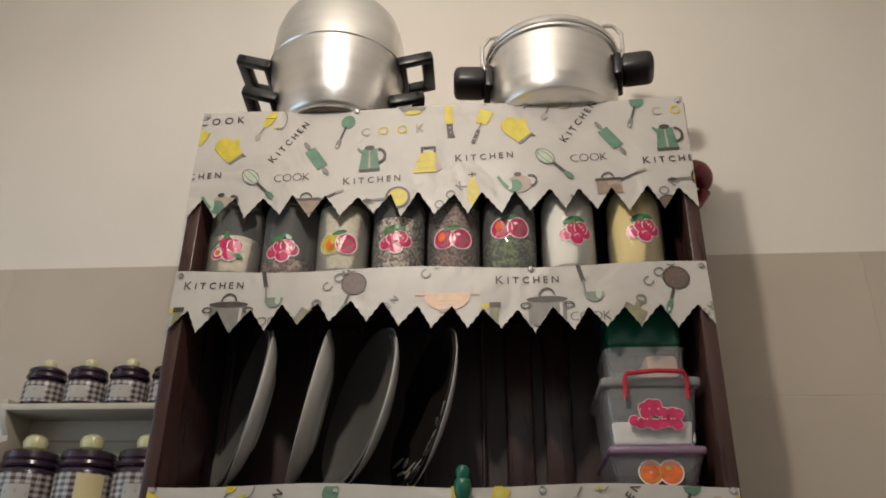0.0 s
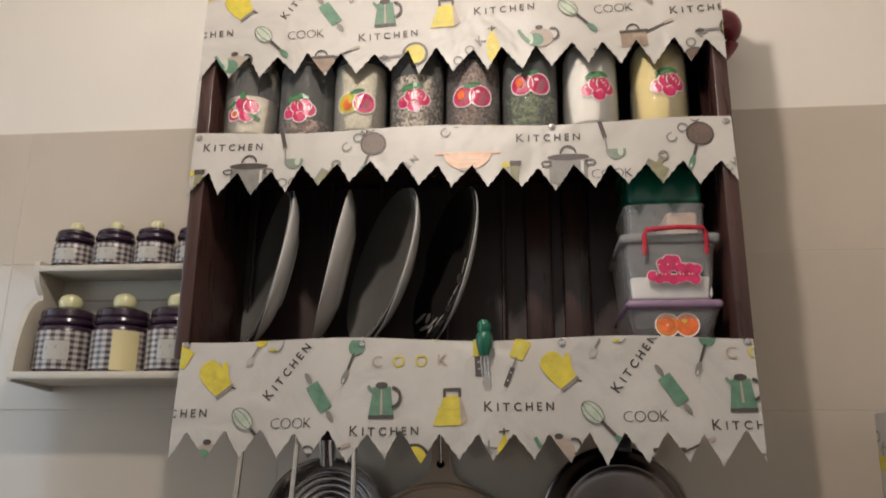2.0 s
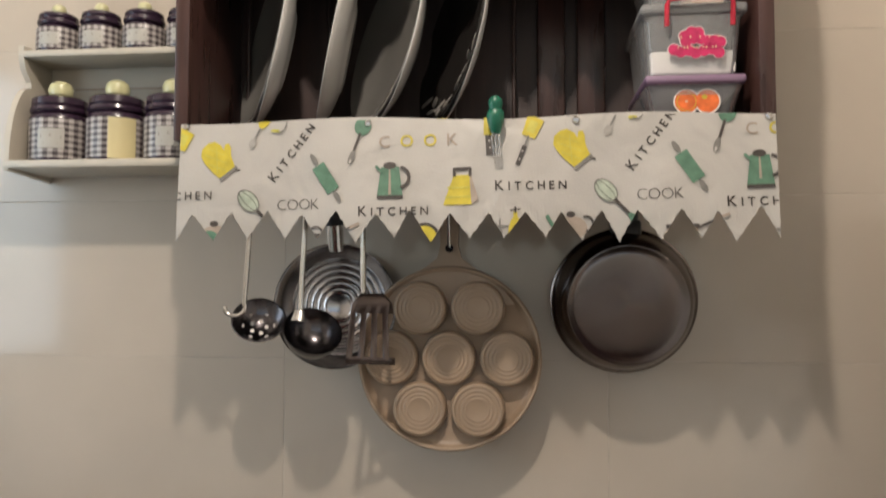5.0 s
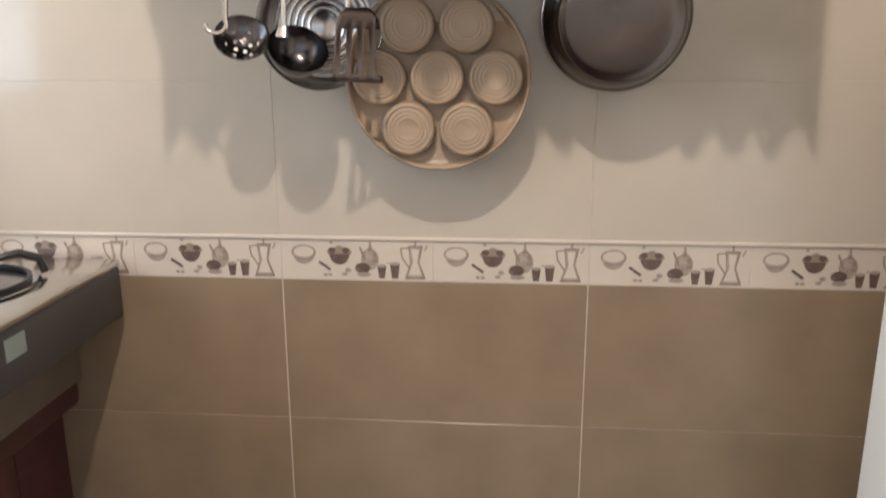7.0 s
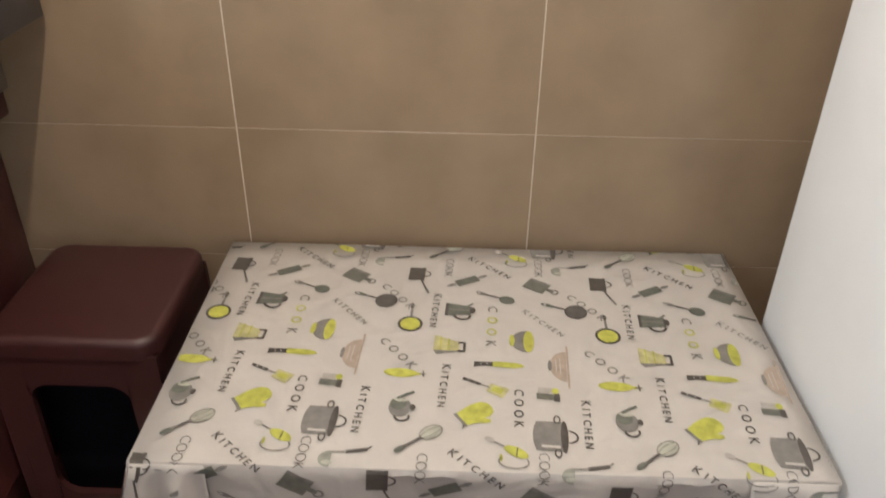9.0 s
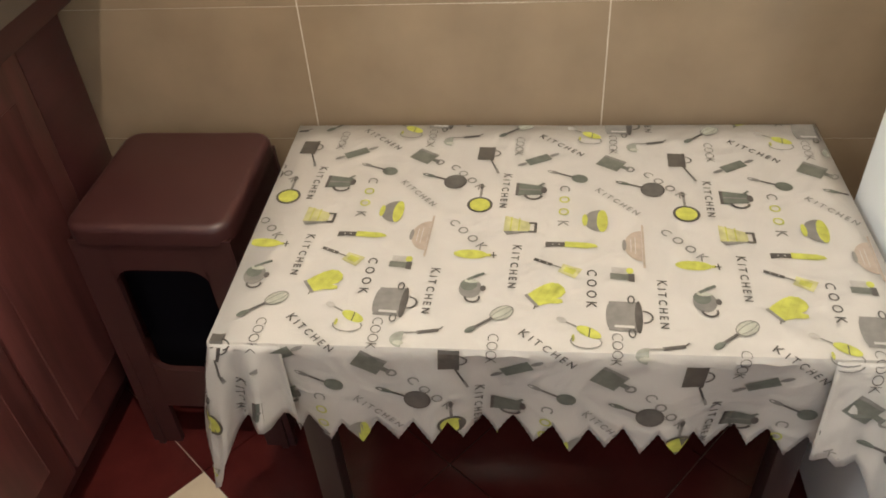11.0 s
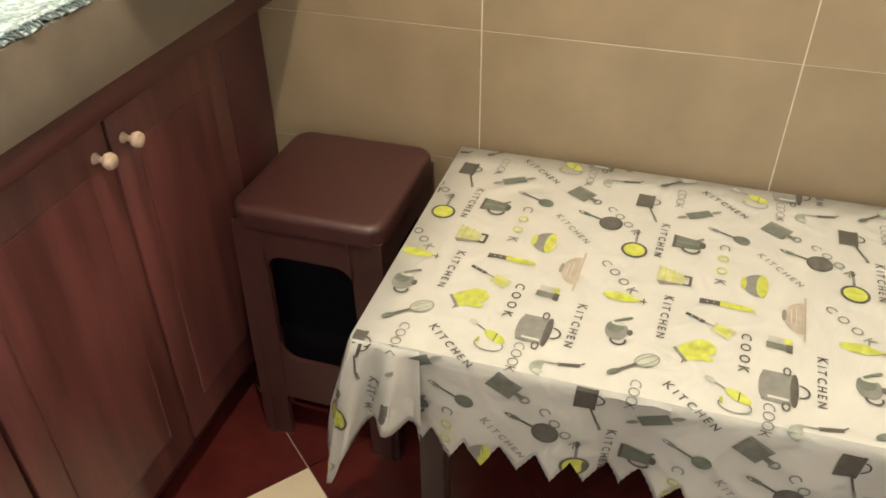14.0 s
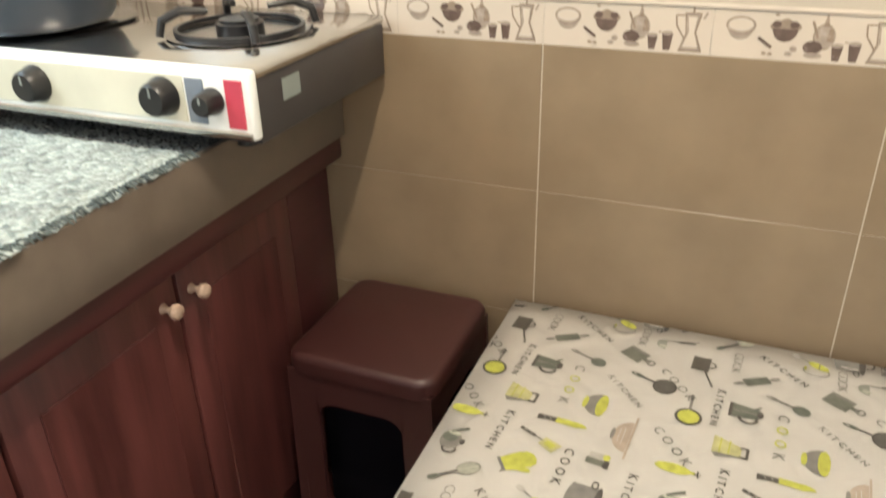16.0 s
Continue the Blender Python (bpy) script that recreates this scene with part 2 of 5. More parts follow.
wl_.new(wool_in.links[0].from_socket, blend.inputs["Color"])
wl_.new(blend.outputs[0], wool_in)
GINGHAM = gingham("brown and white gingham", (0.026, 0.015, 0.018), (0.40, 0.37, 0.35), 19, 0.0092)
RED = material("glossy crimson", (0.42, 0.020, 0.040), 0.25, vary=0.25, scale=60, bump=0.02)
DARK_RED = material("dark red glaze", (0.16, 0.016, 0.024), 0.25, vary=0.25, scale=40, bump=0.03)
PINK = material("pink red print", (0.46, 0.022, 0.10), 0.3, vary=0.25, scale=90, bump=0)
ORANGE = material("orange fruit print", (0.66, 0.14, 0.03), 0.3, vary=0.3, scale=70, bump=0)
LEAF = material("leaf green print", (0.05, 0.16, 0.06), 0.35, vary=0.25, scale=90, bump=0)
STICKER = material("white sticker paper", (0.70, 0.66, 0.62), 0.35, vary=0.04, bump=0)
FORK_GREEN = material("jade green plastic", (0.008, 0.105, 0.062), 0.35, vary=0.1, bump=0.02)
GREEN_PLASTIC = material("deep green plastic", (0.006, 0.085, 0.050), 0.22, vary=0.1, bump=0.02)
KNOB = material("cream porcelain", (0.43, 0.31, 0.24), 0.25, vary=0.15, scale=90, bump=0.02)
LILAC = material("lilac plastic lid", (0.20, 0.13, 0.20), 0.35, vary=0.08, bump=0.02)
# The jar glass's 0.11 diffuse share imitates pale reflections in its walls.
GLASS = clear("clear jar glass", (0.95, 0.95, 0.93), 0.03, 0.11)
PLASTIC = clear("clear food box plastic", (0.90, 0.90, 0.90), 0.08, 0.27)
FLOOR_RED = material("polished oxblood floor tile", (0.062, 0.011, 0.010), 0.14, vary=0.2, scale=15, bump=0.02, island=0.15)
FLOOR_CREAM = material("polished cream floor tile", (0.50, 0.42, 0.32), 0.16, vary=0.08, scale=15, bump=0.02, island=0.05)
FLOUR = material("white flour", (0.84, 0.81, 0.77), 0.9, vary=0.05, scale=40, bump=0.3, fine=400)
SEMOLINA = material("yellow semolina", (0.76, 0.63, 0.27), 0.9, vary=0.06, scale=40, bump=0.3, fine=500)
OATS = material("pale cream flakes", (0.66, 0.60, 0.50), 0.9, vary=0.15, scale=120, bump=0.5, fine=300)
RICE = material("ivory rice", (0.66, 0.61, 0.49), 0.8, vary=0.2, scale=220, bump=0.6, fine=350)
BEANS = speckled("pink brown beans", (0.46, 0.32, 0.26), (0.20, 0.12, 0.10), 190, 0.5, 1.0)
CHICKPEA = speckled("beige lentils", (0.72, 0.64, 0.55), (0.26, 0.19, 0.15), 230, 0.5, 1.0)
BROWN_SEED = speckled("brown lentils", (0.40, 0.26, 0.21), (0.16, 0.09, 0.075), 330, 0.5, 1.0)
HERB = speckled("green split peas", (0.18, 0.24, 0.09), (0.045, 0.07, 0.03), 230, 0.6, 1.0)


# ---- mesh helpers ----
def link(ob, parent):
    ob.parent = parent
    return ob


def thing(name, at, label, category, group=""):
    ob = new(name)
    ob.empty_display_size = 0.05
    ob.location = at
    return tagged(ob, label, category, group)


def origin(ob):
    at = Vector(ob.location)
    while ob.parent:
        ob = ob.parent
        at = at + Vector(ob.location)
    return at


def smooth_by_angle(me, degrees=35):
    for p in me.polygons:
        p.use_smooth = True
    me.set_sharp_from_angle(angle=radians(degrees))


def part(name, bm, mat, parent, label="", smooth=True):
    """One mesh, given in world places, as a part of a thing or of another part."""
    bmesh.ops.recalc_face_normals(bm, faces=bm.faces)
    if parent:
        bm.transform(Matrix.Translation(-origin(parent)))
    me = bpy.data.meshes.new(name)
    bm.to_mesh(me)
    bm.free()
    for m in (mat if isinstance(mat, (list, tuple)) else [mat]):
        me.materials.append(m)
    if smooth:
        smooth_by_angle(me)
    ob = new(name, me)
    ob.parent = parent
    return tagged(ob, label)


def structure(name, bm, mat, label, category):
    ob = part(name, bm, mat, None)
    return tagged(ob, label, category, kind="structure")


def box(bm, x0, x1, y0, y1, z0, z1, bevel=0.0, seg=2):
    r = bmesh.ops.create_cube(bm, size=1.0, matrix=Matrix.Translation(((x0 + x1) / 2, (y0 + y1) / 2, (z0 + z1) / 2)) @ Matrix.Diagonal((x1 - x0, y1 - y0, z1 - z0, 1)))
    if bevel:
        edges = list({e for v in r["verts"] for e in v.link_edges})
        bmesh.ops.bevel(bm, geom=edges, offset=bevel, segments=seg, profile=0.5, affect="EDGES")
    return bm


def boxed(*a, **k):
    return box(bmesh.new(), *a, **k)


def lathe(bm, profile, n=40, m=Matrix(), closed=False):
    """Turn a profile of (radius, height) round the z axis of m."""
    rings = []
    for r, z in profile:
        if r < 1e-5:
            rings.append([bm.verts.new(m @ Vector((0, 0, z)))])
        else:
            rings.append([bm.verts.new(m @ Vector((r * math.cos(2 * math.pi * i / n), r * math.sin(2 * math.pi * i / n), z))) for i in range(n)])
    for a, b in zip(rings, rings[1:]):
        for i in range(n):
            j = (i + 1) % n
            if len(a) == 1 and len(b) > 1:
                bm.faces.new((a[0], b[i], b[j]))
            elif len(b) == 1 and len(a) > 1:
                bm.faces.new((a[i], a[j], b[0]))
            elif len(a) > 1:
                bm.faces.new((a[i], a[j], b[j], b[i]))
    return bm


def lathed(profile, n=40, m=Matrix()):
    return lathe(bmesh.new(), profile, n, m)


def facing(at, normal, spin=0.0):
    """A pose whose z axis runs along normal."""
    return Matrix.Translation(at) @ Vector(normal).to_track_quat("Z", "Y").to_matrix().to_4x4() @ Matrix.Rotation(spin, 4, "Z")


def tube(bm, pts, r, n=10, flat=1.0):
    """A rod along points; flat squeezes its section."""
    pts = [Vector(p) for p in pts]
    rings = []
    for i, p in enumerate(pts):
        d = (pts[min(i + 1, len(pts) - 1)] - pts[max(i - 1, 0)]).normalized()
        side = d.cross(Vector((0.0, 1.0, 0.02))).normalized()
        up = side.cross(d)
        rad = r[i] if isinstance(r, (list, tuple)) else r
        rings.append([bm.verts.new(p + rad * (side * math.cos(2 * math.pi * k / n) + flat * up * math.sin(2 * math.pi * k / n))) for k in range(n)])
    for a, b in zip(rings, rings[1:]):
        for k in range(n):
            bm.faces.new((a[k], a[(k + 1) % n], b[(k + 1) % n], b[k]))
    bm.faces.new(rings[0]), bm.faces.new(list(reversed(rings[-1])))
    return bm


def tubed(pts, r, n=10, flat=1.0):
    return tube(bmesh.new(), pts, r, n, flat)


def prism(bm, outline, depth, m=Matrix()):
    """A flat outline in the xy plane of m, made depth thick along its z."""
    a = [bm.verts.new(m @ Vector((x, y, 0))) for x, y in outline]
    b = [bm.verts.new(m @ Vector((x, y, depth))) for x, y in outline]
    bm.faces.new(a), bm.faces.new(list(reversed(b)))
    for i in range(len(a)):
        j = (i + 1) % len(a)
        bm.faces.new((a[i], b[i], b[j], a[j]))
    return bm


UPRIGHT = Matrix(((1, 0, 0, 0), (0, 0, 1, 0), (0, 1, 0, 0), (0, 0, 0, 1)))  # plan x, y onto world x, z; depth along y

# ---- the room ----
WALL, LEFT, RIGHT, BACK, TOP = 1.0, -1.30, 1.35, -1.55, 2.80
structure("wall_north", boxed(LEFT - 0.1, RIGHT + 0.1, WALL + 0.008, WALL + 0.12, 0, TOP), PAINT, "cream painted wall above the tiling", "wall")
structure("wall_east", boxed(RIGHT, RIGHT + 0.1, BACK, WALL, 0, TOP), BOUNCE_PAINT, "plain cream painted side wall", "wall")
bm = bmesh.new()
box(bm, LEFT - 0.1, -0.95, BACK - 0.1, BACK, 0, TOP)
box(bm, 0.95, RIGHT + 0.1, BACK - 0.1, BACK, 0, TOP)
# Made-up opening, out of view, where the fill lamp sits.
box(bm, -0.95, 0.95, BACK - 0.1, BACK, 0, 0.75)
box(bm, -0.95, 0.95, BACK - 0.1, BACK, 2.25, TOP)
structure("wall_south", bm, BOUNCE_PAINT, "unseen white wall with an opening added for fill light", "wall")
structure("ceiling", boxed(LEFT - 0.1, RIGHT + 0.1, BACK - 0.1, WALL + 0.12, TOP, TOP + 0.1), CEIL, "plain white painted ceiling", "ceiling")
bm = bmesh.new()
box(bm, LEFT - 0.1, LEFT, BACK, WALL, 0, 1.26)
box(bm, LEFT - 0.1, LEFT, BACK, WALL, 2.0, TOP)
box(bm, LEFT - 0.1, LEFT, BACK, -0.03, 1.26, 2.0)
box(bm, LEFT - 0.1, LEFT, 0.65, WALL, 1.26, 2.0)
structure("wall_west", bm, BOUNCE_PAINT, "plain cream painted wall with a window opening", "wall")
structure("floor", boxed(LEFT, RIGHT, BACK, WALL, -0.06, -0.005), GROUT_UP, "red and cream checkered tile floor", "floor")

# ---- things: shelf unit ----
SX0, SX1, SY, SB, SM, ST = -0.392, 0.386, 0.785, 1.645, 1.955, 2.236
shelf = thing("shelf_unit", (0, 0.89, SB - 0.02), "dark brown wooden wall shelf unit with two compartments", "shelf")
part("back_panel", boxed(SX0 + 0.02, SX1 - 0.02, 0.985, WALL - 0.002, SB - 0.02, ST - 0.018), SHADED_WOOD, shelf)
for x in (SX0, SX1 - 0.02):
    part("side_panel", boxed(x, x + 0.02, SY, WALL - 0.002, SB - 0.02, ST - 0.018, bevel=0.002), SHELF_WOOD, shelf)
for nm, z in (("bottom_board", SB), ("middle_board", SM), ("top_board", ST)):
    x0, x1 = (SX0, SX1) if nm == "top_board" else (SX0 + 0.02, SX1 - 0.02)
    part(nm, boxed(x0, x1, SY, 0.985 if nm != "top_board" else WALL - 0.002, z - 0.018, z, bevel=0.002), SHELF_WOOD, shelf)


def valance_edge(x0, x1, count, tip, notch, seed, arch=0.0):
    """Points of a hand-cut zigzag hem, from x0 to x1; arch lifts it left of its middle."""
    rnd = random.Random(seed)
    pts = []
    for i in range(2 * count + 1):
        x = x0 + (x1 - x0) * i / (2 * count)
        if 0 < i < 2 * count:
            x += rnd.uniform(-0.004, 0.004)
        lift = arch * math.exp(-((x - 0.68 * x0 - 0.32 * x1) / 0.14) ** 2)
        pts.append((x, (tip if i % 2 == 0 else notch) + lift + rnd.uniform(-0.004, 0.004)))
    return pts


# ---- things: table ----
TX0, TX1, TY0, TY1, TZ = -0.325, 0.545, 0.46, 0.985, 0.535
table = thing("low_table", ((TX0 + TX1) / 2, (TY0 + TY1) / 2, 0), "low dark wooden table covered by an oilcloth", "table")
part("tabletop", boxed(TX0 + 0.004, TX1 - 0.004, TY0 + 0.004, TY1 - 0.004, TZ - 0.03, TZ - 0.003, bevel=0.003), CAB_DARK, table)
# Legs and apron use the wood coloured for the shade under the table.
for x in (TX0 + 0.06, TX1 - 0.10):
    for y in (TY0 + 0.07, TY1 - 0.11):
        part("leg", boxed(x, x + 0.04, y, y + 0.04, 0, TZ - 0.03, bevel=0.003), SHADED_WOOD, table)
part("apron", boxed(TX0 + 0.05, TX1 - 0.05, TY0 + 0.045, TY0 + 0.065, TZ - 0.10, TZ - 0.03, bevel=0.002), SHADED_WOOD, table)

# ---- fridge ----
FX = 0.558
fridge = thing("refrigerator", (FX + 0.3, 0.55, 0), "white enamelled refrigerator standing beside the table", "refrigerator")
part("body", boxed(FX, FX + 0.58, 0.345, 0.80, 0.02, 1.555, bevel=0.012, seg=3), WHITE_ENAMEL, fridge)
part("door_seal", boxed(FX + 0.004, FX + 0.576, 0.332, 0.345, 0.06, 1.54), GREY_SEAL, fridge)
part("door", boxed(FX, FX + 0.58, 0.275, 0.332, 0.05, 1.55, bevel=0.014, seg=3), WHITE_ENAMEL, fridge)
for x in (FX + 0.06, FX + 0.52):
    part("foot", lathed([(0, 0), (0.02, 0), (0.02, 0.02), (0, 0.02)], 16, pose(x, 0.40, 0)), BAKELITE, fridge)
    part("foot", lathed([(0, 0), (0.02, 0), (0.02, 0.02), (0, 0.02)], 16, pose(x, 0.75, 0)), BAKELITE, fridge)


# ---- printed cloth ----
def hem_samples(edge, tooth=0.0022, pitch=0.006):
    """The zigzag with the fine saw teeth that pinking shears leave."""
    out = [edge[0]]
    for (xa, za), (xb, zb) in zip(edge, edge[1:]):
        n = max(2, int(math.hypot(xb - xa, zb - za) / pitch))
        for i in range(1, n + 1):
            t = i / n
            lift = tooth if (i % 2 and i < n) else 0.0
            out.append((xa + (xb - xa) * t, za + (zb - za) * t + lift))
    return out


def hem_at(edge, x):
    for (xa, za), (xb, zb) in zip(edge, edge[1:]):
        if xa <= x <= xb:
            return za + (zb - za) * (x - xa) / max(xb - xa, 1e-6)
    return edge[0][1] if x < edge[0][0] else edge[-1][1]


def hanging(x, z, top, y, wave, seed):
    """Where a valance hangs: flat at its nailed top, in soft folds below."""
    d = max(top - z, 0.0)
    return Vector((x, y - 0.003 - wave * min(d * 8, 1.0) * (0.5 + 0.5 * math.sin(23 * x + seed) * math.cos(9 * x + 2 * seed)) - 0.02 * d, z))


def valance(name, x0, x1, top, edge, y, wave, seed, label):
    v = thing(name, ((x0 + x1) / 2, y, top), label, "valance", "valances on the shelf")
    bm = bmesh.new()
    cols = []
    for x, z in hem_samples(edge):
        t = top + 0.003 * math.sin(17 * x + seed)
        cols.append([bm.verts.new(hanging(x, t + (z - t) * k / 7, top, y, wave, seed)) for k in range(8)])
    for a, b in zip(cols, cols[1:]):
        for k in range(7):
            bm.faces.new((a[k], b[k], b[k + 1], a[k + 1]))
    ob = part("cloth", bm, CLOTH, v, smooth=False)
    s = ob.modifiers.new("thickness", "SOLIDIFY")
    s.thickness, s.offset = 0.0008, -1
    for x in (x0 + 0.008, x0 + (x1 - x0) * 0.33, x0 + (x1 - x0) * 0.68, x1 - 0.008):
        p = hanging(x, top - 0.006, top, y, wave, seed)
        part("pin", lathed([(0, 0.004), (0.0035, 0.0035), (0.005, 0.0015), (0.0055, 0), (0, 0)], 12, facing(p + Vector((0, -0.001, 0)), (0, -1, 0))), STEEL, v, "shiny steel drawing pin")
    return v


# Flat print shapes: (ink, outline). Inks are named by letters.
INKS = {"z": YELLOW, "k": INK, "g": GREY, "l": MIDGREY, "s": GREEN, "m": MINT, "y": YELLOW, "i": LIME, "p": PEACH, "t": TAUPE, "w": CLOTH,
        "d": PRINT_DARK, "a": PRINT_TAN, "f": PRINT_PALE, "e": TILE_EDGE, "r": PINK, "o": ORANGE, "n": LEAF, "b": STICKER, "c": PALE_LABEL, "h": BROWN_INK, "v": OLIVE, "q": SAGE, "x": LABEL_GREY}
TABLE_INKS = {"k": material("lighter black ink", (0.070, 0.062, 0.055), 0.45, vary=0.25, scale=80, bump=0.05), "z": material("pale olive ink", (0.37, 0.35, 0.17), 0.45, vary=0.2, scale=80, bump=0.05), "a": material("dark grey brown ink", (0.075, 0.066, 0.056), 0.45, vary=0.2, scale=80, bump=0.05), "s": material("grey green ink", (0.105, 0.112, 0.092), 0.45, vary=0.2, scale=80, bump=0.05), "i": material("pale lime ink", (0.34, 0.34, 0.065), 0.45, vary=0.2, scale=80, bump=0.05), "y": material("lime ink", (0.37, 0.375, 0.070), 0.45, vary=0.2, scale=80, bump=0.05), "p": TAUPE, "m": material("pale sage ink", (0.34, 0.34, 0.28), 0.45, vary=0.15, scale=80, bump=0.05), "t": GREY, "h": material("soft black ink", (0.085, 0.078, 0.07), 0.45, vary=0.2, scale=80, bump=0.05), "v": material("dark sage ink", (0.12, 0.122, 0.10), 0.45, vary=0.2, scale=80, bump=0.05), "q": material("sage ink", (0.22, 0.225, 0.19), 0.45, vary=0.2, scale=80, bump=0.05)}


def ell(ink, cx, cy, rx, ry, turn=0, a0=0, a1=360, n=20):
    c, s = math.cos(radians(turn)), math.sin(radians(turn))
    pts = []
    full = a1 - a0 >= 360
    for i in range(n if full else n + 1):
        a = radians(a0 + (a1 - a0) * i / n)
        x, y = rx * math.cos(a), ry * math.sin(a)
        pts.append((cx + x * c - y * s, cy + x * s + y * c))
    return [(ink, pts)]


def bar(ink, pts, w):
    out = []
    for (xa, ya), (xb, yb) in zip(pts, pts[1:]):
        d = math.hypot(xb - xa, yb - ya) or 1
        nx, ny = -(yb - ya) / d * w / 2, (xb - xa) / d * w / 2
        ex, ey = (xb - xa) / d * w / 4, (yb - ya) / d * w / 4
        out.append((ink, [(xa + nx - ex, ya + ny - ey), (xb + nx + ex, yb + ny + ey), (xb - nx + ex, yb - ny + ey), (xa - nx - ex, ya - ny - ey)]))
    return out


def arc(ink, cx, cy, rx, ry, a0, a1, w, n=8, turn=0):
    c, s = math.cos(radians(turn)), math.sin(radians(turn))
    pts = []
    for i in range(n + 1):
        a = radians(a0 + (a1 - a0) * i / n)
        x, y = rx * math.cos(a), ry * math.sin(a)
        pts.append((cx + x * c - y * s, cy + x * s + y * c))
    return bar(ink, pts, w)


def turned(shapes, deg):
    c, s = math.cos(radians(deg)), math.sin(radians(deg))
    return [(k, [(x * c - y * s, x * s + y * c) for x, y in p]) for k, p in shapes]


def writing(text, size, ink, space=1.0, caps=None, thin=0.0):
    """Letters of the built-in font as flat triangles, centred; caps names the ink of single letters."""
    out, x = [], 0.0
    for i, ch in enumerate(text):
        cu = bpy.data.curves.new("letter", "FONT")
        cu.body, cu.size, cu.offset = ch, size * (1.22 if i == 0 and len(text) > 4 else 1.0), thin
        cu.resolution_u = 3
        ob = bpy.data.objects.new("letter", cu)
        scene.collection.objects.link(ob)
        bpy.context.view_layer.update()
        me = ob.evaluated_get(bpy.context.evaluated_depsgraph_get()).to_mesh()
        me.calc_loop_triangles()
        xs = [v.co.x for v in me.vertices]
        lo, hi = min(xs), max(xs)
        for t in me.loop_triangles:
            out.append(((caps or {}).get(i, ink), [(me.vertices[k].co.x - lo + x, me.vertices[k].co.y - size * 0.34) for k in t.vertices]))
        x += hi - lo + size * 0.24 * space
        bpy.data.objects.remove(ob)
        bpy.data.curves.remove(cu)
    w = x - size * 0.24 * space
    return [(k, [(a - w / 2, b) for a, b in p]) for k, p in out]


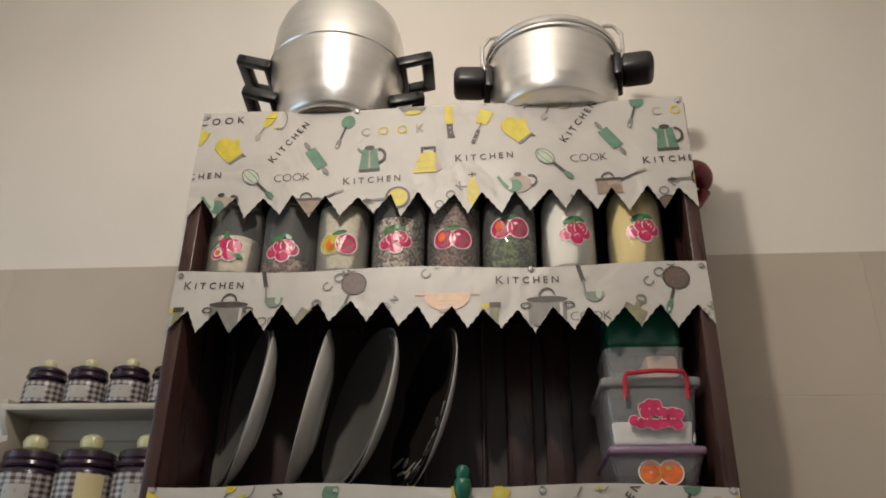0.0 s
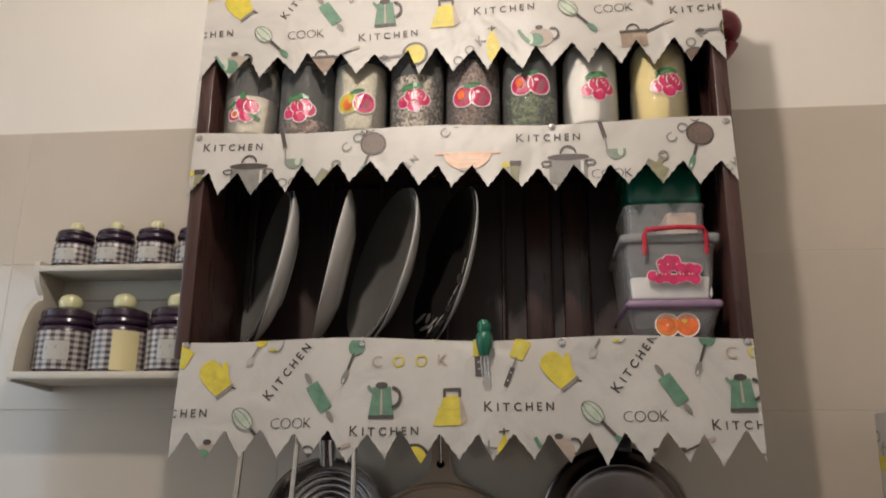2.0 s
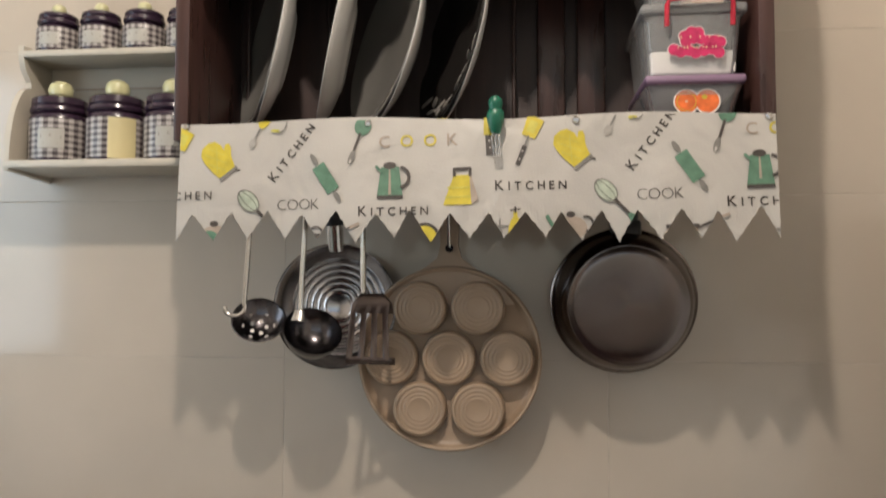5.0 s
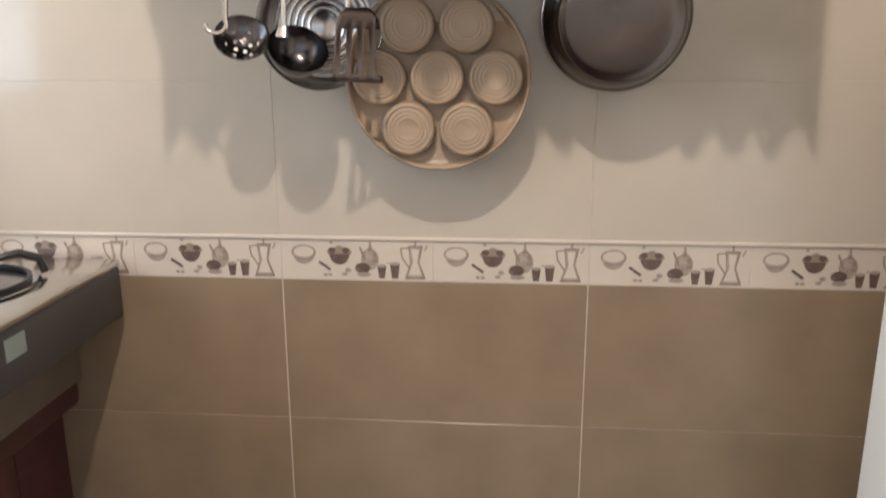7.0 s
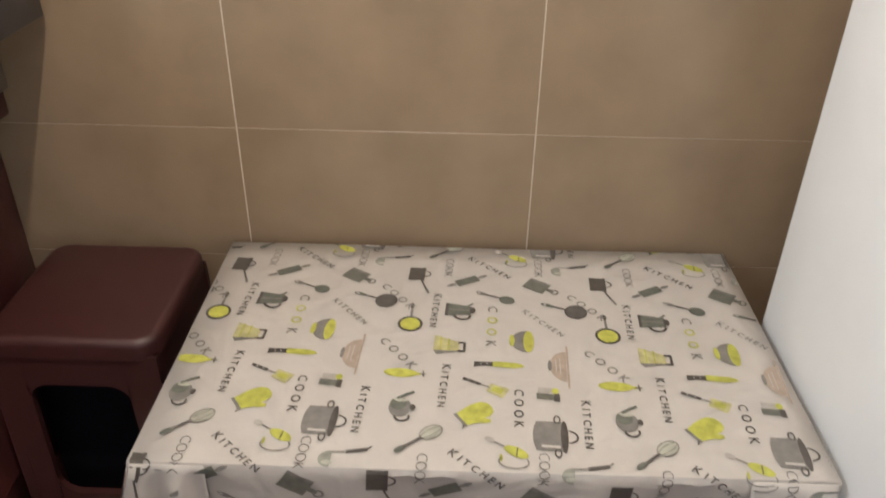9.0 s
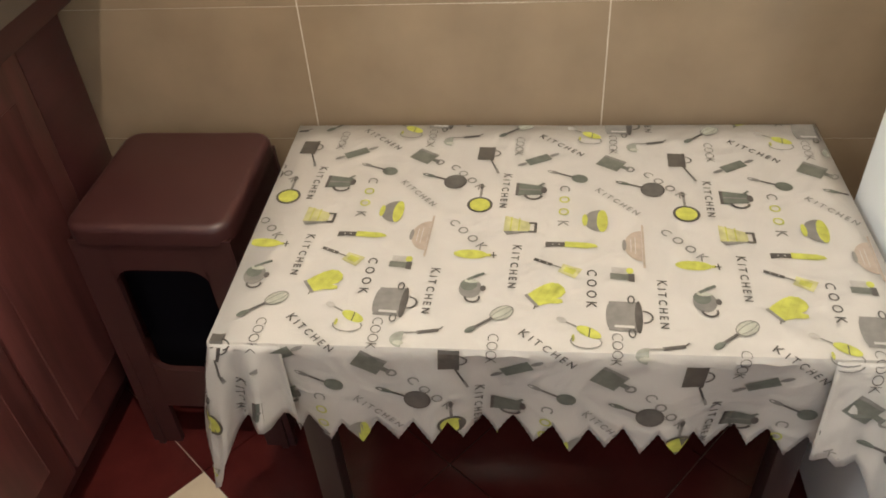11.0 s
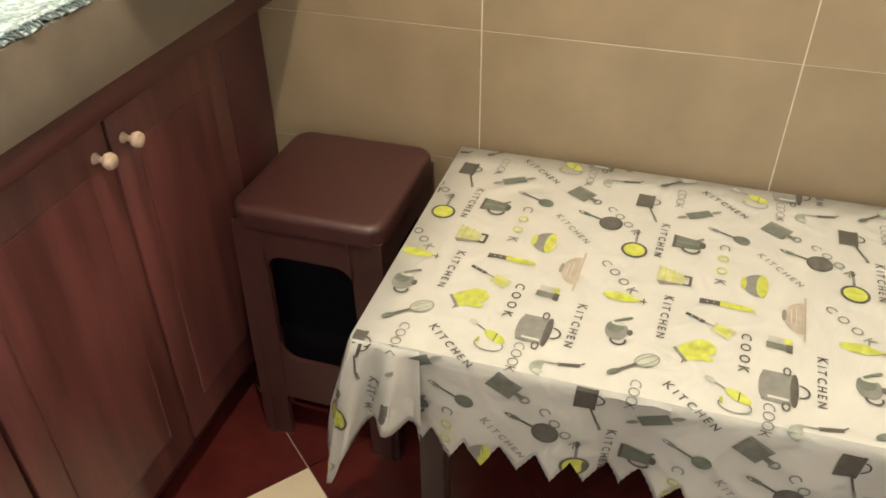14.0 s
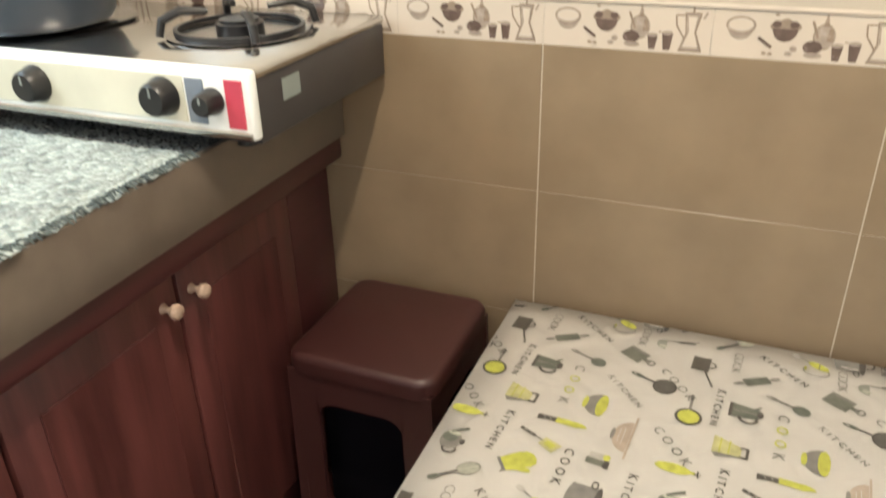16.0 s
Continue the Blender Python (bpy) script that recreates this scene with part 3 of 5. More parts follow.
PRINTS = {
    "kettle": [("s", [(-.019, -.022), (.017, -.022), (.012, .019), (-.013, .019)]), ("k", [(-.019, -.026), (.017, -.026), (.017, -.021), (-.019, -.021)]),
               ("t", [(-.003, -.02), (.001, -.02), (0, .016), (-.002, .016)])] + ell("k", -.001, .021, .009, .005) + arc("k", .013, .004, .013, .014, 80, -80, .0045) + bar("s", [(-.012, .012), (-.02, .02)], .004),
    "mitt": turned([("y", [(-.014, -.022), (.014, -.022), (.019, -.006), (.026, .004), (.028, .011), (.023, .014), (.016, .008), (.017, .017), (.013, .027), (.004, .031), (-.008, .030), (-.016, .022), (-.018, .010), (-.017, -.006)])] + bar("g", [(-.014, -.024), (.015, -.024)], .005) + bar("k", [(.012, -.026), (.016, -.031)], .002) + bar("i", [(-.010, .020), (.008, -.010)], .0012) + bar("i", [(-.014, .006), (.000, -.018)], .0012) + bar("i", [(-.002, .026), (.012, .002)], .0012) + bar("i", [(-.012, -.014), (.010, .018)], .0012), 38),
    "grater": [("z", [(-.023, -.024), (.013, -.024), (.011, .014), (-.009, .014)]), ("t", [(.013, -.024), (.022, -.018), (.013, .014), (.011, .014)])] + bar("k", [(-.008, .013), (-.008, .022), (.012, .022), (.012, .013)], .004)
              + bar("i", [(-.02, -.014), (.012, -.014)], .002) + bar("i", [(-.017, -.002), (.011, -.002)], .002),
    "rolling_pin": turned([("s", [(-.02, -.009), (.02, -.009), (.02, .009), (-.02, .009)])] + ell("g", -.029, 0, .009, .0035) + ell("g", .029, 0, .009, .0035), -58),
    "whisk": turned(ell("m", 0, .022, .011, .017) + arc("g", 0, .022, .011, .017, 0, 360, .0014, 14) + arc("g", 0, .022, .005, .017, 0, 360, .001, 12) + bar("k", [(0, .006), (0, -.022)], .0042) + ell("s", 0, -.027, .0045, .009), 42),
    "spatula": turned(ell("s", 0, .021, .011, .013) + bar("k", [(0, .01), (0, -.016)], .0035) + ell("g", 0, -.023, .004, .010) + ell("w", 0, -.028, .0015, .003), -20),
    "hand_mixer": turned(ell("y", 0, .008, .008, .017) + bar("k", [(-.007, .006), (.007, .012)], .0015) + bar("g", [(0, -.01), (0, -.026)], .0025) + ell("l", 0, -.031, .005, .007), -28) + arc("g", .021, .004, .011, .019, 120, -120, .0016, 10) + ell("i", .016, -.012, .006, .002),
    "knife": [("y", [(-.007, 0), (.005, 0), (.006, .030), (.002, .046), (-.003, .043), (-.006, .034)]), ("k", [(-.005, 0), (.005, 0), (.005, -.014), (.008, -.027), (-.004, -.027)])] + ell("w", 0, -.008, .0012, .0012) + ell("w", .001, -.017, .0012, .0012),
    "turner": turned([("z", [(-.009, .004), (.009, .004), (.012, .03), (-.010, .032)]), ("i", [(-.005, .01), (.005, .01), (.006, .025), (-.005, .026)])] + bar("g", [(0, .005), (0, -.01)], .0025) + bar("k", [(0, -.01), (0, -.034)], .0058) + ell("w", 0, -.016, .0012, .0012) + ell("w", 0, -.027, .0012, .0012), -22),
    "teapot": ell("t", .003, -.003, .020, .016) + ell("s", -.004, -.006, .012, .012) + ell("m", -.012, -.003, .004, .010) + ell("k", .002, .015, .006, .004) + bar("s", [(-.015, -.008), (-.024, .004), (-.029, .013)], .005) + arc("k", .022, .002, .009, .010, 110, -90, .003),
    "saucepan": [("a", [(-.025, -.016), (.013, -.016), (.012, .010), (-.025, .010)]), ("k", [(-.026, .006), (.014, .006), (.014, .011), (-.026, .011)])] + arc("k", -.007, .010, .009, .010, 170, 10, .0022) + bar("k", [(.012, .006), (.045, .020)], .0028) + bar("t", [(.039, .018), (.05, .022)], .004),
    "oil_bottle": ell("y", 0, -.006, .0095, .024) + bar("y", [(0, .014), (0, .022)], .005) + bar("k", [(0, .022), (0, .030)], .002) + bar("k", [(-.006, .026), (.006, .027)], .0018) + ell("i", 0, -.006, .005, .004),
    "frying_pan": ell("k", 0, 0, .0195, .0195) + ell("y", 0, 0, .0155, .0155) + turned(bar("g", [(0, .019), (0, .045)], .004) + ell("k", 0, .047, .003, .007), 92),
    "bowl": ell("g", 0, .004, .026, .024, 0, 180, 360) + ell("y", 0, .006, .026, .008) + ell("i", .006, .006, .017, .005) + ell("y", 0, -.019, .014, .004),
    "stock_pot": [("g", [(-.026, -.024), (.026, -.024), (.027, .011), (-.027, .011)])] + ell("g", 0, -.022, .024, .006) + ell("k", 0, .013, .029, .005) + arc("k", 0, .017, .011, .013, 170, 10, .0025) + arc("k", -.030, .004, .007, .004, 20, 340, .002) + arc("k", .030, .004, .007, .004, 160, -160, .002) + bar("w", [(.019, -.016), (.019, .006)], .004),
    "ladle": turned(bar("k", [(-.002, .034), (.004, .010)], .006) + bar("g", [(.004, .010), (.006, -.008)], .0025), 0) + ell("q", .018, -.008, .014, .016, 0, 180, 360) + ell("m", .024, -.012, .004, .007) + bar("k", [(-.002, .034), (-.008, .040)], .002),
    "skimmer": turned(ell("k", 0, .016, .019, .018) + ell("h", 0, .016, .0165, .0155) + bar("k", [(0, -.002), (0, -.022)], .004) + ell("s", 0, -.03, .004, .012) + ell("w", 0, -.035, .0016, .003), -18),
    "colander": ell("p", 0, .006, .033, .024, 0, 180, 360) + bar("p", [(-.046, .008), (.046, .008)], .003) + ell("t", 0, -.018, .012, .003) + bar("w", [(-.018, -.003), (.018, -.003)], .001) + bar("w", [(-.014, -.009), (.014, -.009)], .001),
    "chopping_board": turned([("v", [(-.016, -.022), (.016, -.022), (.016, .016), (-.016, .016)]), ("g", [(-.016, -.022), (-.011, -.022), (-.011, .016), (-.016, .016)])] + bar("v", [(0, .015), (0, .026)], .008) + arc("g", 0, .030, .006, .006, 0, 360, .003, 12), -30),
    "shaker": [("l", [(-.016, -.016), (-.004, -.016), (-.004, .004), (-.016, .004)]), ("v", [(-.004, -.018), (.008, -.018), (.009, .006), (-.003, .006)]), ("k", [(-.005, .006), (.011, .006), (.012, .014), (-.004, .014)])] + ell("y", -.010, .008, .006, .005),
}
for key, (text, size, ink, space, caps, deg) in {
    "kitchen": ("KITCHEN", 0.0150, "k", 1.5, None, 0), "kitchen_diagonal": ("KITCHEN", 0.0150, "k", 1.5, None, 52), "cook_serif": ("COOK", 0.0205, "k", 0.35, None, 0),
    "cook_yellow": ("COOK", 0.022, "t", 2.6, {1: "y", 2: "y"}, 0), "cook_brown": ("COOK", 0.0185, "k", 1.7, None, 0), "cook_diagonal": ("COOK", 0.0205, "g", 1.7, None, 42),
    "kitchen_steep": ("KITCHEN", 0.0140, "g", 1.5, None, 46), "cook_falling": ("COOK", 0.0205, "k", 1.5, None, 45),
}.items():
    PRINTS[key] = turned(writing(text, size, ink, space, caps, -0.0004 if "serif" in key else 0.0002), deg)
for key, k in (("mitt", 0.90), ("kettle", 0.92), ("teapot", 0.95)):
    PRINTS[key] = [(ink, [(x * k, y * k) for x, y in pts]) for ink, pts in PRINTS[key]]
# Where each print stands within one repeat of the cloth, from the oven mitt.
REPEAT_U, REPEAT_V = 0.459, 0.3025
SPOTS = [
    ("mitt", 0, 0), ("kettle", .228, -.033), ("grater", .318, -.043), ("rolling_pin", .143, -.027), ("whisk", .055, -.070), ("spatula", .185, .020), ("hand_mixer", .060, .050),
    ("knife", .355, .022), ("turner", .403, .014), ("teapot", .453, -.097), ("saucepan", .137, -.110), ("oil_bottle", .386, -.102), ("frying_pan", .271, -.108), ("bowl", .297, .068),
]
SPOTS += [
    ("stock_pot", .032, .106), ("ladle", .080, .137), ("skimmer", .209, .134), ("colander", .350, .122), ("chopping_board", .147, .091), ("shaker", .414, .102),
    ("kitchen", .231, -.073), ("kitchen", .406, -.045), ("kitchen", .005, .150), ("kitchen_diagonal", .098, .008), ("kitchen_steep", .248, .096),
    ("cook_serif", .106, -.060), ("cook_serif", .091, .092), ("cook_yellow", .264, .018), ("cook_brown", -.016, .060), ("cook_diagonal", .200, .167), ("cook_diagonal", .343, -.117),
]


def clip(poly, nx, ny, c):
    """Keep the side of a convex outline where nx x + ny y >= c."""
    out = []
    for (xa, ya), (xb, yb) in zip(poly, poly[1:] + poly[:1]):
        da, db = nx * xa + ny * ya - c, nx * xb + ny * yb - c
        if da >= 0:
            out.append((xa, ya))
        if da * db < 0:
            t = da / (da - db)
            out.append((xa + (xb - xa) * t, ya + (yb - ya) * t))
    return out


def convex(pts):
    from mathutils.geometry import tessellate_polygon
    s = [(b[0] - a[0]) * (c[1] - b[1]) - (b[1] - a[1]) * (c[0] - b[0]) for a, b, c in zip(pts, pts[1:] + pts[:1], pts[2:] + pts[:2])]
    if min(s) >= -1e-12 or max(s) <= 1e-12:
        return [pts]
    return [[pts[i] for i in tri] for tri in tessellate_polygon([[Vector((x, y, 0)) for x, y in pts]])]


def stamp(parent, at, turn, x0, x1, low, high, strips, place, lift, cuts=(), inkset={}):
    """Print the repeat on a cloth. at: the mitt on the flat cloth; turn: degrees; strips: the hem as (x, z) points; place: flat cloth to world."""
    c, s = math.cos(radians(turn)), math.sin(radians(turn))
    for name, u, v in SPOTS:
        for i in range(-3, 4):
            for j in range(-4, 5):
                a, b = u + i * REPEAT_U, v + j * REPEAT_V
                cx, cy = at[0] + a * c - b * s, at[1] + a * s + b * c
                if not (x0 - 0.06 < cx < x1 + 0.06 and low - 0.06 < cy < high + 0.06):
                    continue
                faces, level = [], 0
                rise = lift * (0.5 if name.startswith(("kitchen", "cook")) else 1.0)
                for ink, pts in turned(PRINTS[name], turn):
                    level += 1
                    for tri in convex([(x + cx, y + cy) for x, y in pts]):
                        p = clip(clip(clip(tri, 1, 0, x0), -1, 0, -x1), 0, -1, -high)
                        if len(p) < 3:
                            continue
                        bits = [p]
                        for cut in cuts:
                            bits = [q for r in bits for q in (clip(r, 0, 1, cut), clip(r, 0, -1, -cut)) if len(q) > 2]
                        for q in bits:
                            if strips is None or min(y for _, y in q) > max(z for _, z in strips):
                                faces.append((ink, q, level))
                                continue
                            lo, hi = min(x for x, _ in q), max(x for x, _ in q)
                            for (xa, za), (xb, zb) in zip(strips, strips[1:]):
                                if xb < lo or xa > hi or xb - xa < 1e-6:
                                    continue
                                k = (zb - za) / (xb - xa)
                                w = clip(clip(clip(q, 1, 0, xa), -1, 0, -xb), -k, 1, za - k * xa)
                                if len(w) > 2:
                                    faces.append((ink, w, level))
                if not faces:
                    continue
                bm = bmesh.new()
                inks = sorted({f[0] for f in faces})
                for ink, q, level in faces:
                    vs = [bm.verts.new(place(x, y, rise + 0.00008 * min(level, 12))) for x, y in q]
                    try:
                        f = bm.faces.new(vs)
                        f.material_index = inks.index(ink)
                    except ValueError:
                        pass
                if bm.faces:
                    part("print_" + name, bm, [inkset.get(k, INKS[k]) for k in inks], parent, smooth=False)
                else:
                    bm.free()


def decal(name, shapes, parent, place, lift, step=0.00012, label=""):
    """One flat print or sticker, laid on by place(x, y, lift)."""
    bm = bmesh.new()
    inks = sorted({k for k, _ in shapes})
    for level, (ink, pts) in enumerate(shapes):
        for q in convex(pts):
            f = bm.faces.new([bm.verts.new(place(x, y, lift + step * level)) for x, y in q])
            f.material_index = inks.index(ink)
    return part(name, bm, [INKS[k] for k in inks], parent, label, smooth=False)


VALANCES = [
    # name, top, number of points, tip, notch, mitt on the cloth, turn, wave, seed, arch
    ("top_valance", 2.242, 16, 2.042, 2.078, (-0.338, 2.167), 2.7, 0.004, 1.0, 0.0),
    ("middle_valance", 1.956, 16, 1.856, 1.890, (-0.335, 1.783), 0.0, 0.009, 2.3, 0.014),
    ("bottom_valance", 1.648, 16, 1.490, 1.527, (-0.325, 1.595), 1.2, 0.012, 4.1, 0.0),
]
for name, top, count, tip, notch, at, turn, wave, seed, arch in VALANCES:
    vx0, vx1 = (SX0 + 0.013, SX1 - 0.003) if name == "bottom_valance" else (SX0 + 0.001, SX1 - 0.003)
    edge = valance_edge(vx0, vx1, count, tip, notch, int(seed * 10), arch)
    v = valance("shelf_valance", vx0, vx1, top, edge, SY, wave, seed, "white oilcloth valance printed with kitchenware, zigzag hem, pinned up")

    def on_valance(x, z, lift, top=top, wave=wave, seed=seed):
        p = hanging(x, z, top, SY, wave, seed)
        return p + Vector((0, -lift, 0))

    stamp(v, at, turn, vx0 + 0.001, vx1 - 0.001, tip - 0.01, top - 0.001, edge, on_valance, 0.0022)

# ---- tablecloth ----
DROP = 0.172


def hem_point(x, d):
    """The front hang of the tablecloth, d below the table's edge, in soft folds."""
    f = min(d / DROP, 1.0)
    fold = 0.013 * f * (math.sin(19 * x + 0.8) + 0.6 * math.sin(41 * x))
    r = 0.012
    if d < r * math.pi / 2:
        a = d / r
        return Vector((x, TY0 - 0.004 * math.sin(a), TZ - r + r * math.cos(a)))
    return Vector((x, TY0 - 0.004 + 0.012 * f + fold * 0.8, TZ - r - (d - r * math.pi / 2)))


cloth = thing("tablecloth", ((TX0 + TX1) / 2, (TY0 + TY1) / 2, TZ), "white oilcloth tablecloth printed with kitchenware, zigzag hem", "tablecloth")
front_edge = [(x, TY0 - (DROP + (z - 0.0))) for x, z in valance_edge(TX0 + 0.080, TX1 - 0.03, 16, 0.032, -0.014, 77)]
bm = bmesh.new()
hem = hem_samples(front_edge)
nx, ny = len(hem), 9


def on_table(x, y, lift):
    if y >= TY0:
        return Vector((x, y, TZ + 0.0008 + lift + 0.0011 * (1 + math.sin(9 * x + 3 * y) * math.sin(7 * y + 1)) * 0.5))
    p = hem_point(x, TY0 - y)
    q = hem_point(x + 0.001, TY0 - y) - p
    r = hem_point(x, TY0 - y + 0.001) - p
    return p + Vector((0, 0, 0.0008)) + q.cross(r).normalized() * -lift


cols = []
for x, yl in [(TX0 - 0.004, TY0 - 0.10), (TX0 + 0.072, TY0 - 0.11)] + hem + [(TX1 + 0.004, front_edge[-1][1])]:
    col = [bm.verts.new(on_table(x, TY1 + (TY0 - TY1) * k / ny, 0)) for k in range(ny + 1)]
    col += [bm.verts.new(on_table(x, TY0 + (yl - TY0) * k / 12, 0)) for k in range(1, 13)]
    cols.append(col)
for a, b in zip(cols, cols[1:]):
    for k in range(len(a) - 1):
        bm.faces.new((a[k], a[k + 1], b[k + 1], b[k]))
ob = part("cloth", bm, CLOTH, cloth)
s = ob.modifiers.new("thickness", "SOLIDIFY")
s.thickness, s.offset = 0.0008, -1


FOLD = {-1: 0.092, 1: 0.105}


def flap_drop(sign, t):
    """How far the corner fold hangs: longest at the corner, short where it meets the front hem."""
    low = 0.165 if t < 0.5 or sign > 0 else 0.142
    return low + (0.290 - low) * math.exp(-((t - 0.5) / (0.17 if t < 0.5 else 0.13)) ** 2)


def flap_point(sign, t, f, lift=0.0):
    """The fold at a front corner: t runs from the side round to the front, f from the edge down."""
    x = TX0 if sign < 0 else TX1
    if t < 0.5:
        top = Vector((x + sign * 0.003, TY0 + 0.05 * (0.5 - t) / 0.5, TZ))
        out = Vector((sign * (1.35 if sign < 0 else 0.05), -0.9 * t, 0))
    else:
        g = (t - 0.5) / 0.5
        top = Vector((x - sign * FOLD[sign] * g, TY0 - 0.0035, TZ))
        if sign < 0:
            out = Vector((-1.35 * (1 - g) ** 1.5, -0.45 * (1 - g) - 0.10 - 1.1 * math.sin(g * 12.0) * g * (1 - g) * 2, 0))
        else:
            out = Vector((0.1 * (1 - t), -0.45 - 1.1 * (1 - t) - 0.5 * math.sin(g * 10.0) * g * (1 - g), 0))
    bulge = (0.005 + 0.036 * f) * min(f * 6, 1.0)
    return top + out * bulge + Vector((sign * (lift if sign < 0 else 0), -lift, 0.0006 - flap_drop(sign, t) * f))


for sign in (-1, 1):
    bm = bmesh.new()
    n = 36
    cols = []
    for i in range(n + 1):
        t = i / n
        cut = 1.0 - (0.07 if i % 6 == 3 else 0.035 if i % 6 in (2, 4) else 0.0)
        cols.append([bm.verts.new(flap_point(sign, t, cut * k / 10)) for k in range(11)])
    for a, b in zip(cols, cols[1:]):
        for k in range(10):
            bm.faces.new((a[k], a[k + 1], b[k + 1], b[k]))
    ob = part("corner_fold", bm, CLOTH, cloth)
    s = ob.modifiers.new("thickness", "SOLIDIFY")
    s.thickness, s.offset = 0.0008, 0
    side = 0.055
    xa, xb = (TX0 - side, TX0 + FOLD[-1]) if sign < 0 else (TX1 - FOLD[1], TX1 + side)

    def along(x, sign=sign, side=side):
        """Where round the corner a place on the flat cloth comes to lie."""
        d = x - TX0 if sign < 0 else TX1 - x
        return min(max(0.5 + 0.5 * (d / side if d < 0 else d / FOLD[sign]), 0), 1)

    def on_flap(x, y, lift, sign=sign):
        t = along(x)
        return flap_point(sign, t, min(max((TY0 - y) / flap_drop(sign, t), 0), 1), lift)

    low_edge = []
    for i in range(19):
        x = xa + (xb - xa) * i / 18
        low_edge.append((x, TY0 - 0.91 * flap_drop(sign, along(x))))
    stamp(cloth, (-0.2015, 0.578), -93.4, xa + 0.002, xb - (0.028 if sign < 0 else 0.004), TY0 - 0.29, TY0 - 0.004, low_edge, on_flap, 0.0016, cuts=(TY0 - 0.02, TY0 - 0.05, TY0 - 0.08, TY0 - 0.11, TY0 - 0.14), inkset=TABLE_INKS)
stamp(cloth, (-0.2015, 0.578), -93.4, TX0, TX1, TY0 - DROP - 0.02, TY1 - 0.002, front_edge, on_table, 0.0012, cuts=(TY0, TY0 - 0.006, TY0 - 0.012, TY0 - 0.0188, TY0 - 0.04, TY0 - 0.07, TY0 - 0.1), inkset=TABLE_INKS)

# ---- counter, cabinet, stool, hob ----
CX = -0.665
cabinet = thing("base_cabinet", (-0.98, 0.2, 0), "red-brown varnished wooden base cabinet with two doors showing", "cabinet")
part("body", boxed(LEFT + 0.005, CX - 0.0625, BACK + 0.4, WALL - 0.004, 0.09, 0.80), CAB_DARK, cabinet)
part("plinth", boxed(LEFT + 0.005, CX - 0.10, BACK + 0.4, WALL - 0.004, 0, 0.09), CAB_DARK, cabinet)
part("top_rail", boxed(CX - 0.062, CX - 0.009, BACK + 0.4, WALL - 0.004, 0.768, 0.8125, bevel=0.006), CAB_DARK, cabinet)
part("end_stile", boxed(CX - 0.0625, CX - 0.046, 0.855, WALL - 0.004, 0.09, 0.772, bevel=0.002), CAB_DARK, cabinet)
for y0, y1, ky in ((0.552, 0.850, 0.578), (0.240, 0.546, 0.516), (-0.075, 0.234, -0.045), (-0.390, -0.081, -0.115)):
    door = part("door", boxed(CX - 0.062, CX - 0.042, y0, y1, 0.10, 0.764, bevel=0.004), CAB_WOOD, cabinet)
    part("door_panel", boxed(CX - 0.0425, CX - 0.0402, y0 + 0.05, y1 - 0.05, 0.17, 0.69, bevel=0.002, seg=1), CAB_WOOD, door)
    part("knob", lathed([(0, 0), (0.0085, 0), (0.006, 0.004), (0.0042, 0.010), (0.0055, 0.015), (0.0105, 0.018), (0.0122, 0.0235), (0.0102, 0.029), (0.005, 0.0315), (0, 0.032)], 20, facing((CX - 0.042, ky, 0.708), (1, 0, 0))), KNOB, door, "cream porcelain knob")
counter = thing("worktop", (-0.98, 0.2, 0.815), "speckled granite worktop with a beige stone front edge", "worktop")
part("slab", boxed(LEFT + 0.004, CX - 0.012, BACK + 0.4, WALL - 0.004, 0.815, 0.912), GRANITE, counter)
part("front_edge", boxed(CX - 0.012, CX, BACK + 0.4, WALL - 0.004, 0.813, 0.915, bevel=0.003), STONE, counter)

mat_ob = thing("counter_mat", (-0.93, 0.2, 0.916), "grey and white tufted mat lying on the worktop", "mat")
bm = bmesh.new()
rnd = random.Random(5)
nu, nv = 26, 60
grid = [[None] * (nv + 1) for _ in range(nu + 1)]
for i in range(nu + 1):
    for j in range(nv + 1):
        x, y = -1.22 + 0.555 * i / nu, -0.45 + 1.035 * j / nv
        if i in (0, nu):
            x += rnd.uniform(-0.008, 0.008)
        if j in (0, nv):
            y += rnd.uniform(-0.008, 0.008)
        edge_drop = 0.008 if i in (0, nu) or j in (0, nv) else 0
        grid[i][j] = bm.verts.new((x, y, 0.925 - edge_drop + rnd.uniform(-0.002, 0.003)))
for i in range(nu):
    for j in range(nv):
        bm.faces.new((grid[i][j], grid[i + 1][j], grid[i + 1][j + 1], grid[i][j + 1]))
part("mat_sheet", bm, WOOL, mat_ob)
bm = bmesh.new()
for k in range(150):
    y = -0.45 + 1.03 * k / 149
    x = -0.667 + rnd.uniform(-0.004, 0.003)
    tube(bm, [(x - 0.008, y, 0.922), (x, y + rnd.uniform(-0.003, 0.003), 0.924), (x + 0.006 + rnd.uniform(0, 0.006), y + rnd.uniform(-0.006, 0.006), 0.919 + rnd.uniform(-0.002, 0.003))], [0.0016, 0.0018, 0.001], 5)
tagged(part("fringe", bm, material("dark grey wool", (0.06, 0.075, 0.075), 0.9, vary=0.3, scale=90), mat_ob, "dark grey fringe"), kind="stuff")

